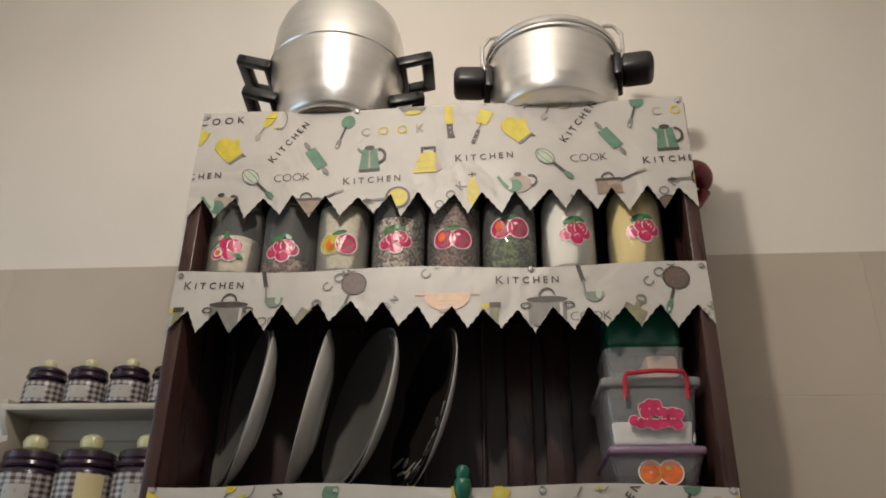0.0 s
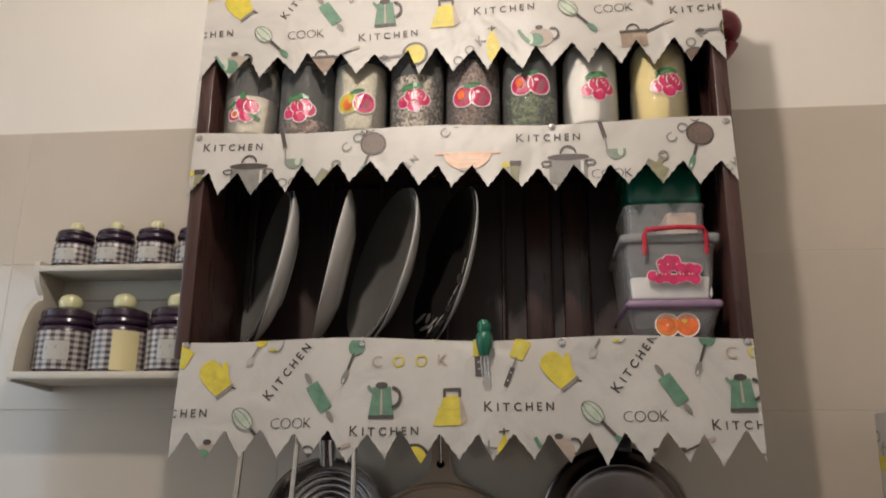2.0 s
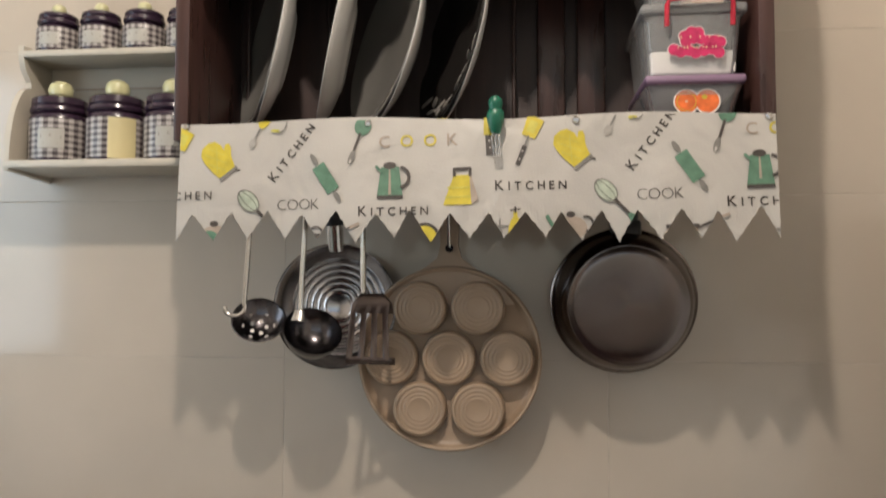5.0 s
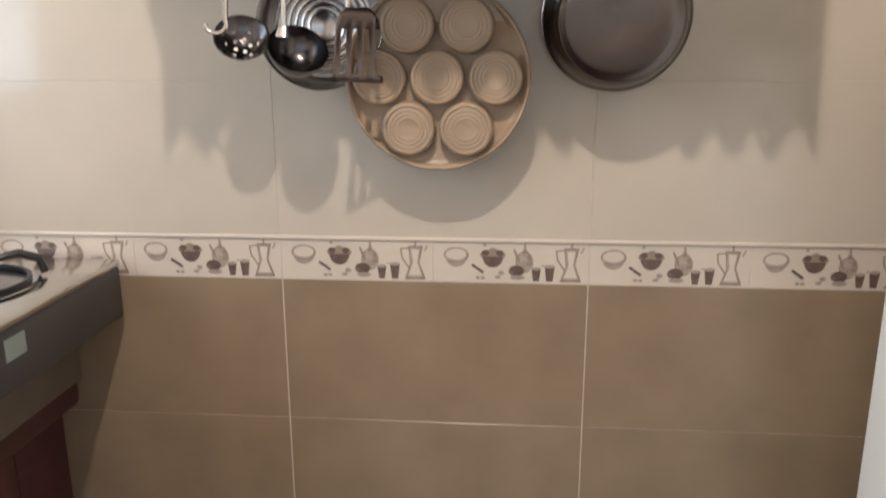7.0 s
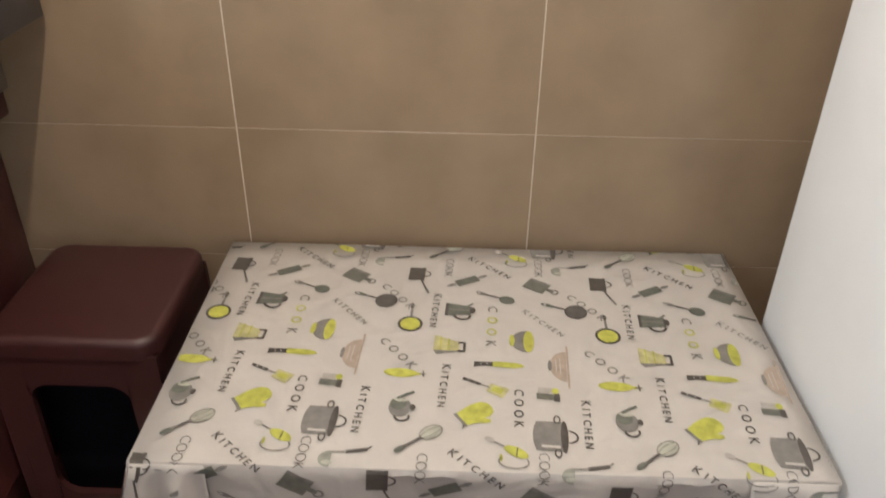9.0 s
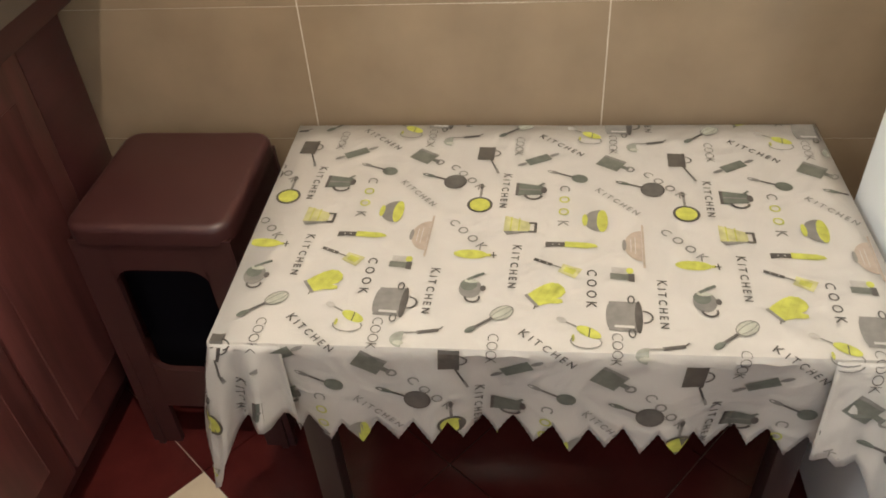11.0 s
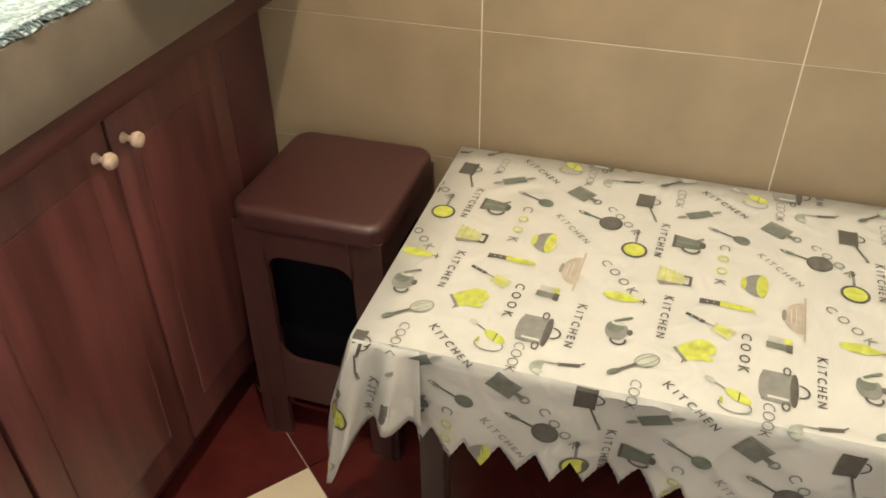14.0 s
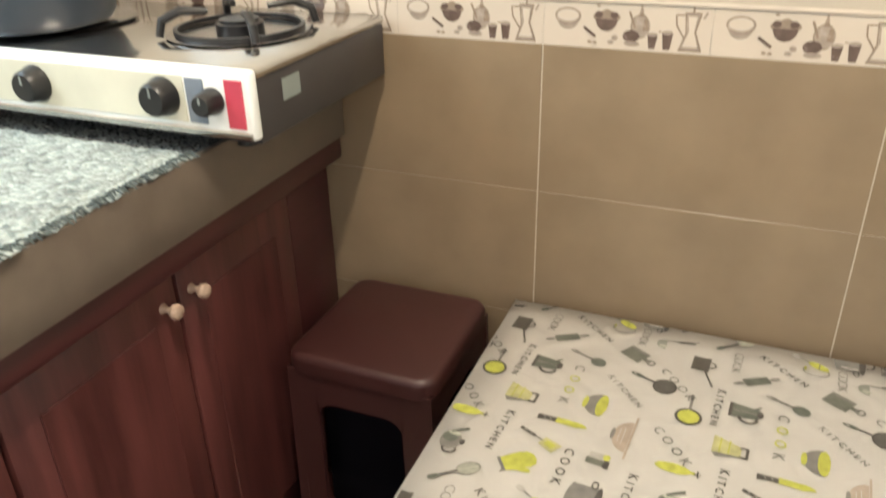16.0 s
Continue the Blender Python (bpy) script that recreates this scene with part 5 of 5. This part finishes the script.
# ---- spice rack ----
rack = thing("spice_rack", (-0.56, 0.95, 1.605), "ivory painted two-tier wooden spice rack on the wall", "spice rack")
RX0, RX1 = -0.702, -0.412
outline = [(0.998, 1.600), (0.886, 1.606), (0.886, 1.616)] + [(0.886 + 0.050 * (1 - math.cos(radians(t))) ** 1.0, 1.616 + 0.125 * math.sin(radians(t)) ** 1.0) for t in range(10, 91, 10)] + [(0.936, 1.750), (0.920, 1.768), (0.915, 1.785), (0.915, 1.803), (0.998, 1.806)]
for x in (RX0, RX1):
    part("side_panel", prism(bmesh.new(), outline, 0.009, Matrix(((0, 0, 1, x), (1, 0, 0, 0), (0, 1, 0, 0), (0, 0, 0, 1)))), RACK, rack)
part("back_panel", boxed(RX0 + 0.009, RX1, 0.990, 0.998, 1.62, 1.795), RACK, rack)
part("shelf", boxed(RX0 + 0.0, RX1 + 0.009, 0.884, 0.990, 1.608, 1.620, bevel=0.003), RACK, rack)
part("shelf", boxed(RX0 + 0.0, RX1 + 0.009, 0.914, 0.990, 1.785, 1.796, bevel=0.003), RACK, rack)
part("groove", boxed(RX0 + 0.05, RX1 - 0.02, 0.9885, 0.9902, 1.750, 1.753), TAUPE, rack)


def spice_jar(x, y, z, r, h, big, label_kind):
    j = thing("spice_jar", (x, y, z), "gingham-labelled spice jar with a dark lid and ivory knob" if label_kind != "yellow" else "gingham spice jar with a plain yellow label and ivory knob", "spice jar", "spice jars on the rack")
    at = pose(x, y, z)
    body = part("body", lathed([(0, 0), (r - 0.004, 0), (r - 0.001, 0.002), (r, 0.006), (r, h - 0.008), (r - 0.002, h - 0.003), (r - 0.006, h), (0, h)], 36, at), PURPLE, j)
    part("label", lathed([(r + 0.0006, 0.005), (r + 0.0008, 0.006), (r + 0.0008, h * 0.86), (r + 0.0006, h * 0.87)], 40, at), GINGHAM, body, "brown and white gingham paper")
    lh = 0.026 if big else 0.021
    lidp = part("lid", lathed([(r - 0.006, h), (r - 0.002, h + 0.001), (r, h + 0.004), (r - 0.001, h + 0.009), (r - 0.004, h + 0.011), (r - 0.002, h + 0.014), (r - 0.003, h + lh - 0.003), (r - 0.008, h + lh), (0, h + lh)], 36, at), PURPLE, j, "glossy aubergine lid")
    k = 0.0185 if big else 0.011
    part("knob", lathed([(k * 0.5, 0), (k * 0.9, k * 0.35), (k, k * 0.8), (k * 0.85, k * 1.25), (k * 0.5, k * 1.5), (0, k * 1.57)], 24, pose(x, y, z + h + lh)), IVORY, lidp, "round ivory knob")

    def wrap(a, b, lift):
        t = a / r + (-0.45 if not big else -0.30)
        return Vector((x + (r + lift) * math.sin(t + 0.55), y - (r + lift) * math.cos(t + 0.55), z + h * 0.45 + b))

    if label_kind == "yellow":
        shapes = [("c", [(-.002 + .004 * k, -h * .42), (.002 + .004 * k, -h * .42), (.002 + .004 * k, h * .40), (-.002 + .004 * k, h * .40)]) for k in range(10)]
        decal("plain_label", shapes, body, wrap, 0.0016, 0.0, "plain pale yellow label")
    else:
        w, hh = (0.019, 0.015) if big else (0.015, 0.010)
        shapes = [("x", [(-w + w / 3 * k, -hh), (-w + w / 3 * (k + 1), -hh), (-w + w / 3 * (k + 1), hh), (-w + w / 3 * k, hh)]) for k in range(6)]
        shapes += bar("g", [(-w * .7, hh * .2), (0, hh * .3), (w * .7, hh * .1)], hh * .35) + bar("l", [(-w * .5, -hh * .5), (w * .5, -hh * .5)], hh * .2)
        decal("name_label", shapes, body, wrap, 0.0016, 0.00002, "small white label with a scrawl")
    return j


for i, x in enumerate((-0.660, -0.589, -0.518, -0.447)):
    spice_jar(x, 0.952, 1.7965, 0.0315, 0.044, False, "white")
for i, x in enumerate((-0.646, -0.553, -0.461)):
    spice_jar(x, 0.940, 1.6205, 0.0435, 0.076, True, "yellow" if i == 1 else "white")

# ---- hanging pans and utensils ----
rail = part("hook_rail", tubed([(-0.36, 0.875, 1.602), (0.0, 0.875, 1.602), (0.34, 0.875, 1.602)], 0.0035), STEEL, shelf)
for x in (-0.35, 0.0, 0.33):
    part("rail_bracket", boxed(x - 0.004, x + 0.004, 0.871, 0.879, 1.602, SB - 0.018), STEEL, shelf)
ring_profile = [(0, 0.004)]
for k in range(6):
    r0 = 0.018 + 0.0095 * k
    ring_profile += [(r0, 0.004), (r0 + 0.003, 0.0058), (r0 + 0.006, 0.004)]
pan = thing("ridged_pan", (-0.205, 0.955, 1.40), "dark steel frying pan with a ridged face, hanging", "frying pan")
m = facing((-0.207, 0.975, 1.402), (0, -1, 0.03))
part("pan", lathed(ring_profile + [(0.074, 0.004), (0.080, 0.012), (0.090, 0.036), (0.093, 0.038), (0.094, 0.034), (0.084, 0.006), (0.078, -0.001), (0, -0.001)], 64, m), DARK_STEEL, pan)
neck = part("neck", tubed([(-0.205, 0.938, 1.487), (-0.205, 0.930, 1.510), (-0.205, 0.925, 1.524)], 0.0125, 14), STEEL, pan, "chromed neck")
part("handle", tubed([(-0.205, 0.926, 1.523), (-0.205, 0.915, 1.545), (-0.205, 0.895, 1.585), (-0.205, 0.882, 1.605)], [0.013, 0.015, 0.014, 0.010], 12, 0.6), BAKELITE, pan)

egg = thing("egg_pan", (-0.042, 0.93, 1.33), "taupe cast pan with seven round cups, hanging bottom outwards", "pan")
ec = Vector((-0.035, 0.940, 1.328))
m = facing(ec, (0, -1, 0))
part("plate", lathed([(0, 0.0), (0.120, 0.0), (0.126, 0.004), (0.129, 0.010), (0.1320, 0.011), (0.1345, 0.008), (0.1345, -0.014), (0.130, -0.016), (0, -0.016)], 72, m), CAST, egg)
part("handle", prism(bmesh.new(), [(-0.096, 0.078), (-0.070, 0.112), (-0.036, 0.132), (-0.018, 0.146), (-0.013, 0.165), (-0.017, 0.262), (0.017, 0.262), (0.013, 0.165), (0.018, 0.146), (0.036, 0.132), (0.070, 0.112), (0.096, 0.078)], 0.014, Matrix.Translation((ec.x, ec.y - 0.006, ec.z)) @ UPRIGHT), CAST, egg)
# Black disc in place of the shade inside the hanging hole.
part("hang_hole", lathed([(0, 0.0), (0.006, 0.0), (0.006, 0.002), (0, 0.002)], 16, facing((ec.x, ec.y - 0.006, ec.z + 0.160), (0, -1, 0))), VOID, egg)
for k in range(7):
    a = radians(60 * k)
    off = Vector((0, 0, 0)) if k == 6 else Vector((0.084 * math.cos(a), 0, 0.084 * math.sin(a)))
    cm = facing(ec + off + Vector((0, -0.001, 0)), (0, -1, 0)) @ Matrix.Diagonal((1.06, 1.06, 1, 1))
    cup = part("cup", lathed([(0.0365, 0.0), (0.0375, 0.004), (0.0365, 0.016), (0.0345, 0.0195), (0.0315, 0.0205), (0.0300, 0.0190), (0.0270, 0.0190), (0.0260, 0.0197), (0.0245, 0.0190), (0.0215, 0.0190), (0.0205, 0.0197), (0.0190, 0.0190), (0.0165, 0.0190), (0.0155, 0.0196), (0.0140, 0.0190), (0, 0.0190)], 44, cm), CAST, egg)
part("hook", tubed([(ec.x, 0.930, 1.490), (ec.x, 0.905, 1.560), (ec.x, 0.880, 1.606), (ec.x, 0.872, 1.604)], 0.0025), STEEL, egg)

fry = thing("frying_pan", (0.216, 0.94, 1.410), "dark glossy frying pan hanging with its base outwards", "frying pan")
m = facing((0.216, 0.932, 1.411), (0.02, -1, -0.13))
part("pan", lathed([(0, 0.046), (0.040, 0.0457), (0.070, 0.0448), (0.079, 0.0432), (0.0815, 0.0415), (0.0835, 0.0413), (0.089, 0.033), (0.0945, 0.020), (0.098, 0.006), (0.1015, -0.001), (0.1045, -0.003), (0.1050, -0.006), (0.102, -0.007), (0.096, 0.004), (0.078, 0.034), (0.070, 0.038), (0, 0.039)], 96, m), SPUN, fry)
part("handle_socket", boxed(0.196, 0.240, 0.914, 0.936, 1.500, 1.528, bevel=0.006), BAKELITE, fry)
part("handle", tubed([(0.218, 0.926, 1.518), (0.218, 0.914, 1.548), (0.218, 0.890, 1.592), (0.218, 0.880, 1.606)], [0.019, 0.016, 0.013, 0.009], 12, 0.55), BAKELITE, fry, "black bakelite handle")


def rod(x0, x1, z1, y, name, words, category):
    t = thing(name, (x0, y, z1), words, category, "utensils under the shelf")
    part("rod", tubed([(x0, y + 0.010, 1.610), (x0, y + 0.004, 1.607), (x0, y, 1.595), (x0 * 0.7 + x1 * 0.3, y, 1.52), (x0 * 0.3 + x1 * 0.7, y - 0.001, 1.45), (x1, y, z1)], [0.0022, 0.0025, 0.003, 0.0036, 0.004, 0.0034], 10), STEEL, t)
    return t


sk = rod(-0.308, -0.318, 1.405, 0.862, "skimmer", "steel skimmer with a dark perforated bowl, hanging", "skimmer")
part("curl", tubed([(-0.318 + 0.015 * math.cos(radians(a)) - 0.012, 0.858, 1.403 + 0.013 * math.sin(radians(a))) for a in range(20, -200, -20)], 0.0032), STEEL, sk)
hm = facing((-0.300, 0.872, 1.378), (0.25, -0.75, 0.6))
bowl = part("bowl", lathed([(0, -0.012), (0.017, -0.009), (0.030, 0.0), (0.037, 0.010), (0.038, 0.011), (0.036, 0.011), (0.029, 0.002), (0.017, -0.006), (0, -0.009)], 40, hm), DIMMED_STEEL, sk)
for k in range(11):
    rr, a = (0.011, k * 72) if k < 5 else (0.023, k * 60)
    part("hole", lathed([(0, 0.0012), (0.003, 0.0012), (0.003, 0), (0, 0)], 10, hm @ Matrix.Translation((rr * math.cos(radians(a)), rr * math.sin(radians(a)), -0.0075 if rr < 0.02 else -0.0035))), STICKER, bowl)
ld = rod(-0.228, -0.236, 1.392, 0.858, "ladle", "polished steel ladle hanging under the shelf", "ladle")
part("bowl", lathed([(0, -0.030), (0.018, -0.028), (0.032, -0.018), (0.040, -0.002), (0.042, 0.006), (0.040, 0.006), (0.037, -0.003), (0.029, -0.016), (0.016, -0.025), (0, -0.027)], 44, facing((-0.222, 0.868, 1.366), (0.35, -0.65, 0.66))), DIMMED_STEEL, ld)
part("rivet_plate", tubed([(-0.236, 0.853, 1.398), (-0.237, 0.848, 1.384)], [0.007, 0.010], 12, 0.4), STEEL, ld)
tn = rod(-0.150, -0.148, 1.418, 0.862, "slotted_turner", "steel slotted turner with a dark blade, hanging", "turner")
bm = bmesh.new()
m2 = Matrix.Translation((-0.137, 0.858, 1.325)) @ pose(0, 0, 0, 6, 0, 24) @ UPRIGHT
lines = [-0.035 + 0.00875 * k for k in range(9)]
rows = [[bm.verts.new(m2 @ Vector((x * w, y - 0.06 * x * (y < 0.05), 0))) for x in lines] for y, w in ((0.0, 1.0), (0.010, 0.99), (0.070, 0.86), (0.084, 0.80), (0.098, 0.45))]
for i, (ra, rb) in enumerate(zip(rows, rows[1:])):
    for k in range(8):
        if not (i == 1 and k % 2):
            bm.faces.new((ra[k], ra[k + 1], rb[k + 1], rb[k]))
blade = part("blade", bm, COAT, tn)
thick = blade.modifiers.new("thickness", "SOLIDIFY")
thick.thickness, thick.offset = 0.0022, 0

# ---- small things ----
peeler = thing("green_handled_fork", (0.038, 0.77, 1.60), "small fork with a knobbed jade green handle, stuck in the valance", "fork")
part("handle", lathed([(0, 0.041), (0.005, 0.040), (0.0085, 0.036), (0.0092, 0.031), (0.0080, 0.026), (0.0078, 0.024), (0.0102, 0.021), (0.0112, 0.014), (0.0100, 0.006), (0.0080, 0.000), (0.0060, -0.006), (0, -0.007)], 20, pose(0.038, 0.766, 1.630, 4)), FORK_GREEN, peeler, "jade green plastic handle")
for dx in (-0.007, 0, 0.007):
    part("prong", tubed([(0.038, 0.765, 1.632), (0.038 + dx * 0.7, 0.763, 1.618), (0.040 + dx * 0.5, 0.762, 1.594)], 0.0012), PLASTIC, peeler, "clear plastic prong")
orn = thing("red_pepper_ornament", (0.43, 0.96, 2.14), "dark red glazed pepper ornament hung beside the shelf", "ornament")
path, radii = [], []
for k in range(25):
    t = k / 24
    path.append((0.408 + 0.046 * math.sin(2.3 * t) - 0.020 * t * t, 0.953 + 0.004 * t, 2.206 + 0.010 * math.sin(3.1 * t) - 0.080 * t ** 1.6))
    radii.append(0.002 + 0.026 * math.sin(math.pi * min(t * 1.25 + 0.12, 1.0)) ** 0.8 * (1 - 0.35 * t) if t < 0.7 else 0.013 * (1 - t) / 0.3 * 0.8 + 0.0015)
part("body", tubed(path, radii, 20), DARK_RED, orn)
part("stalk", tubed([(0.388, 0.960, 2.204), (0.408, 0.955, 2.208)], [0.003, 0.006], 8), PINK, orn)
part("nail", tubed([(0.392, 0.999, 2.206), (0.392, 0.958, 2.206)], 0.002, 8), STEEL, orn)
cover = thing("fridge_cover", (FX + 0.28, 0.55, 1.5555), "white printed oilcloth cover hanging over the refrigerator side", "cloth")
CY0, CY1, CT, CB = 0.36, 0.862, 1.558, 1.372
cedge = valance_edge(-CY1, -CY0, 9, CB - 0.008, CB + 0.022, 31)


def on_cover(a, z, lift):
    f = min(max((CT - z) / 0.19, 0), 1)
    return Vector((FX - 0.004 - 0.006 * f - 0.003 * math.sin(30 * a) * f - lift, -a, z))


bm = bmesh.new()
cols = []
for a, z in hem_samples(cedge):
    cols.append([bm.verts.new((FX + 0.10, -a, CT)), bm.verts.new((FX + 0.003, -a, CT))] + [bm.verts.new(on_cover(a, CT - 0.002 + (z - CT + 0.002) * k / 6, 0)) for k in range(7)])
for a, b in zip(cols, cols[1:]):
    for k in range(len(a) - 1):
        bm.faces.new((a[k], a[k + 1], b[k + 1], b[k]))
ob = part("cloth", bm, CLOTH, cover)
s = ob.modifiers.new("thickness", "SOLIDIFY")
s.thickness, s.offset = 0.0008, 1
stamp(cover, (-0.75, 1.42), -90, -CY1, -CY0, CB - 0.01, CT - 0.003, cedge, on_cover, 0.0012)

# ---- wall tiles and floor tiles ----
north = bpy.data.objects["wall_north"]
floor = bpy.data.objects["floor"]


def tile_mesh(name, w, h, mat, t=0.0075, bev=0.0004):
    bm = boxed(0, w, WALL, WALL + t, 0, h)
    bmesh.ops.bevel(bm, geom=[e for e in bm.edges if all(abs(v.co.y - WALL) < 1e-6 for v in e.verts)], offset=bev, segments=1, affect="EDGES")
    bmesh.ops.recalc_face_normals(bm, faces=bm.faces)
    me = bpy.data.meshes.new(name)
    bm.to_mesh(me)
    bm.free()
    me.materials.append(mat)
    return me


def lay(name, me, parent, at):
    ob = new(name, me)
    ob.parent, ob.location = parent, at
    return ob


box_grout = boxed(LEFT, RIGHT, WALL + 0.0007, WALL + 0.007, 0.0, 1.0)
part("grout", box_grout, GROUT, north)
part("grout", boxed(LEFT, RIGHT, WALL + 0.0005, WALL + 0.007, 1.0, 2.069), GROUT_UP, north)
J = 0.0016
wide = tile_mesh("wall_tile", 0.5 - J, 0.25 - 0.0012, TILE_UP)
low = tile_mesh("wall_tile", 0.5 - 0.0023, 0.25 - 0.0009, TILE_LOW)
strip = tile_mesh("border_tile", 0.25 - J, 0.070 - J, TILE_EDGE)
wide_cut = tile_mesh("wall_tile", 0.148, 0.25 - 0.0012, TILE_UP)
low_cut = tile_mesh("wall_tile", 0.148, 0.25 - 0.0009, TILE_LOW)
for i in range(6):
    x = -1.3 + 0.5 * i
    for j in range(4):
        lay("wall_tile", wide if i < 5 else wide_cut, north, (x + J / 2, 0, 1.07 + 0.25 * j + J / 2))
        lay("wall_tile", low if i < 5 else low_cut, north, (x + J / 2, 0, 0.25 * j + J / 2))
structure("trim", boxed(LEFT, RIGHT, WALL - 0.0035, WALL + 0.004, 1.0685, 1.0745, bevel=0.002), TILE_EDGE, "thin ivory bead above the border tiles", "trim")
border_art = {
    "print_basin": ell("f", .037, .042, .017, .016, 0, 180, 360) + ell("f", .037, .046, .0195, .012) + ell("e", .037, .047, .0165, .009) + arc("a", .037, .046, .0195, .012, 0, 360, .0016, 18) + bar("d", [(.063, .030), (.080, .018)], .0042) + ell("a", .072, .009, .0035, .0022) + ell("a", .080, .0085, .0035, .0022),
    "print_basket": ell("a", .096, .047, .0205, .009) + ell("d", .096, .044, .0165, .018, 0, 180, 360) + ell("d", .084, .050, .006, .005) + ell("a", .096, .053, .007, .0055) + ell("d", .107, .050, .006, .005) + ell("a", .083, .063, .003, .002) + ell("f", .110, .017, .005, .004) + ell("f", .104, .010, .005, .003),
    "print_pots": ell("f", .147, .036, .014, .017) + arc("a", .147, .036, .014, .017, 60, 300, .0018, 10) + [("a", [(.143, .050), (.151, .050), (.148, .066), (.146, .066)])] + bar("a", [(.130, .056), (.139, .034)], .0035) + ell("d", .134, .021, .0125, .009) + ell("f", .136, .010, .012, .004) + [("a", [(.150, .030), (.160, .030), (.157, .048), (.152, .048)])],
    "print_cups": [("d", [(.161, .004), (.170, .004), (.173, .024), (.158, .024)]), ("d", [(.182, .004), (.192, .004), (.195, .028), (.179, .028)])] + ell("f", .1655, .025, .0078, .003) + ell("f", .187, .029, .0082, .003) + bar("a", [(.174, .030), (.178, .030)], .002),
    "print_jug": [("f", [(.205, .005), (.235, .005), (.226, .032), (.231, .058), (.211, .058), (.214, .032)]), ("e", [(.209, .010), (.231, .010), (.224, .032), (.227, .054), (.214, .054), (.217, .032)])] + bar("a", [(.204, .005), (.236, .005)], .003) + bar("a", [(.236, .005), (.226, .032), (.232, .059)], .0022) + bar("a", [(.205, .005), (.213, .030), (.210, .059), (.232, .059)], .0018) + bar("a", [(.210, .056), (.197, .055), (.199, .040), (.211, .022)], .0024) + bar("a", [(.221, .059), (.221, .066)], .003) + bar("f", [(.236, .052), (.240, .060)], .003),
}
art = {}
for i in range(10):
    ob = lay("border_tile", strip, north, (-1.3 + 0.25 * i + J / 2, 0, 1.0 + J / 2))
    for nm, shapes in border_art.items():
        if nm not in art:
            first = decal(nm, shapes, None, lambda x, y, lift: Vector((x, WALL - lift, y)), 0.0004, 0.00004)
            first.parent = ob
            art[nm] = first.data
        else:
            lay(nm, art[nm], ob, (0, 0, 0))

F = 0.33
corner = Vector((-0.527, 0.622, 0))
ux, uy = Vector((math.cos(radians(-40)), math.sin(radians(-40)), 0)), Vector((math.sin(radians(40)), math.cos(radians(40)), 0)) * -1
fm = {}
for key, mt in (("red", FLOOR_RED), ("cream", FLOOR_CREAM)):
    bm = bmesh.new()
    prism(bm, [(0.001, 0.001), (F - 0.001, 0.001), (F - 0.001, F - 0.001), (0.001, F - 0.001)], 0.005, Matrix.Translation((0, 0, -0.005)))
    bmesh.ops.recalc_face_normals(bm, faces=bm.faces)
    fm[key] = bpy.data.meshes.new("floor_tile")
    bm.to_mesh(fm[key])
    bm.free()
    fm[key].materials.append(mt)
for i in range(-7, 8):
    for j in range(-7, 8):
        p = corner + ux * F * i + uy * F * j
        turn = Matrix.Translation(p) @ Matrix.Rotation(math.atan2(uy.y, uy.x), 4, "Z")
        kind = "cream" if i % 4 == 0 and j % 4 == 0 else "red"
        square = [(turn @ Vector(q)).to_2d().to_tuple() for q in ((0.001, 0.001, 0), (F - 0.001, 0.001, 0), (F - 0.001, F - 0.001, 0), (0.001, F - 0.001, 0))]
        inside = clip(clip(clip(clip(square, 1, 0, LEFT), -1, 0, -RIGHT), 0, 1, BACK), 0, -1, -WALL)
        if len(inside) < 3:
            continue
        if inside == square:
            ob = new("floor_tile", fm[kind])
            ob.parent = floor
            ob.matrix_basis = turn
        else:
            bm = bmesh.new()
            prism(bm, inside, 0.005, Matrix.Translation((0, 0, -0.005)))
            bmesh.ops.recalc_face_normals(bm, faces=bm.faces)
            cut = bpy.data.meshes.new("floor_tile")
            bm.to_mesh(cut)
            bm.free()
            cut.materials.append(FLOOR_CREAM if kind == "cream" else FLOOR_RED)
            new("floor_tile", cut).parent = floor
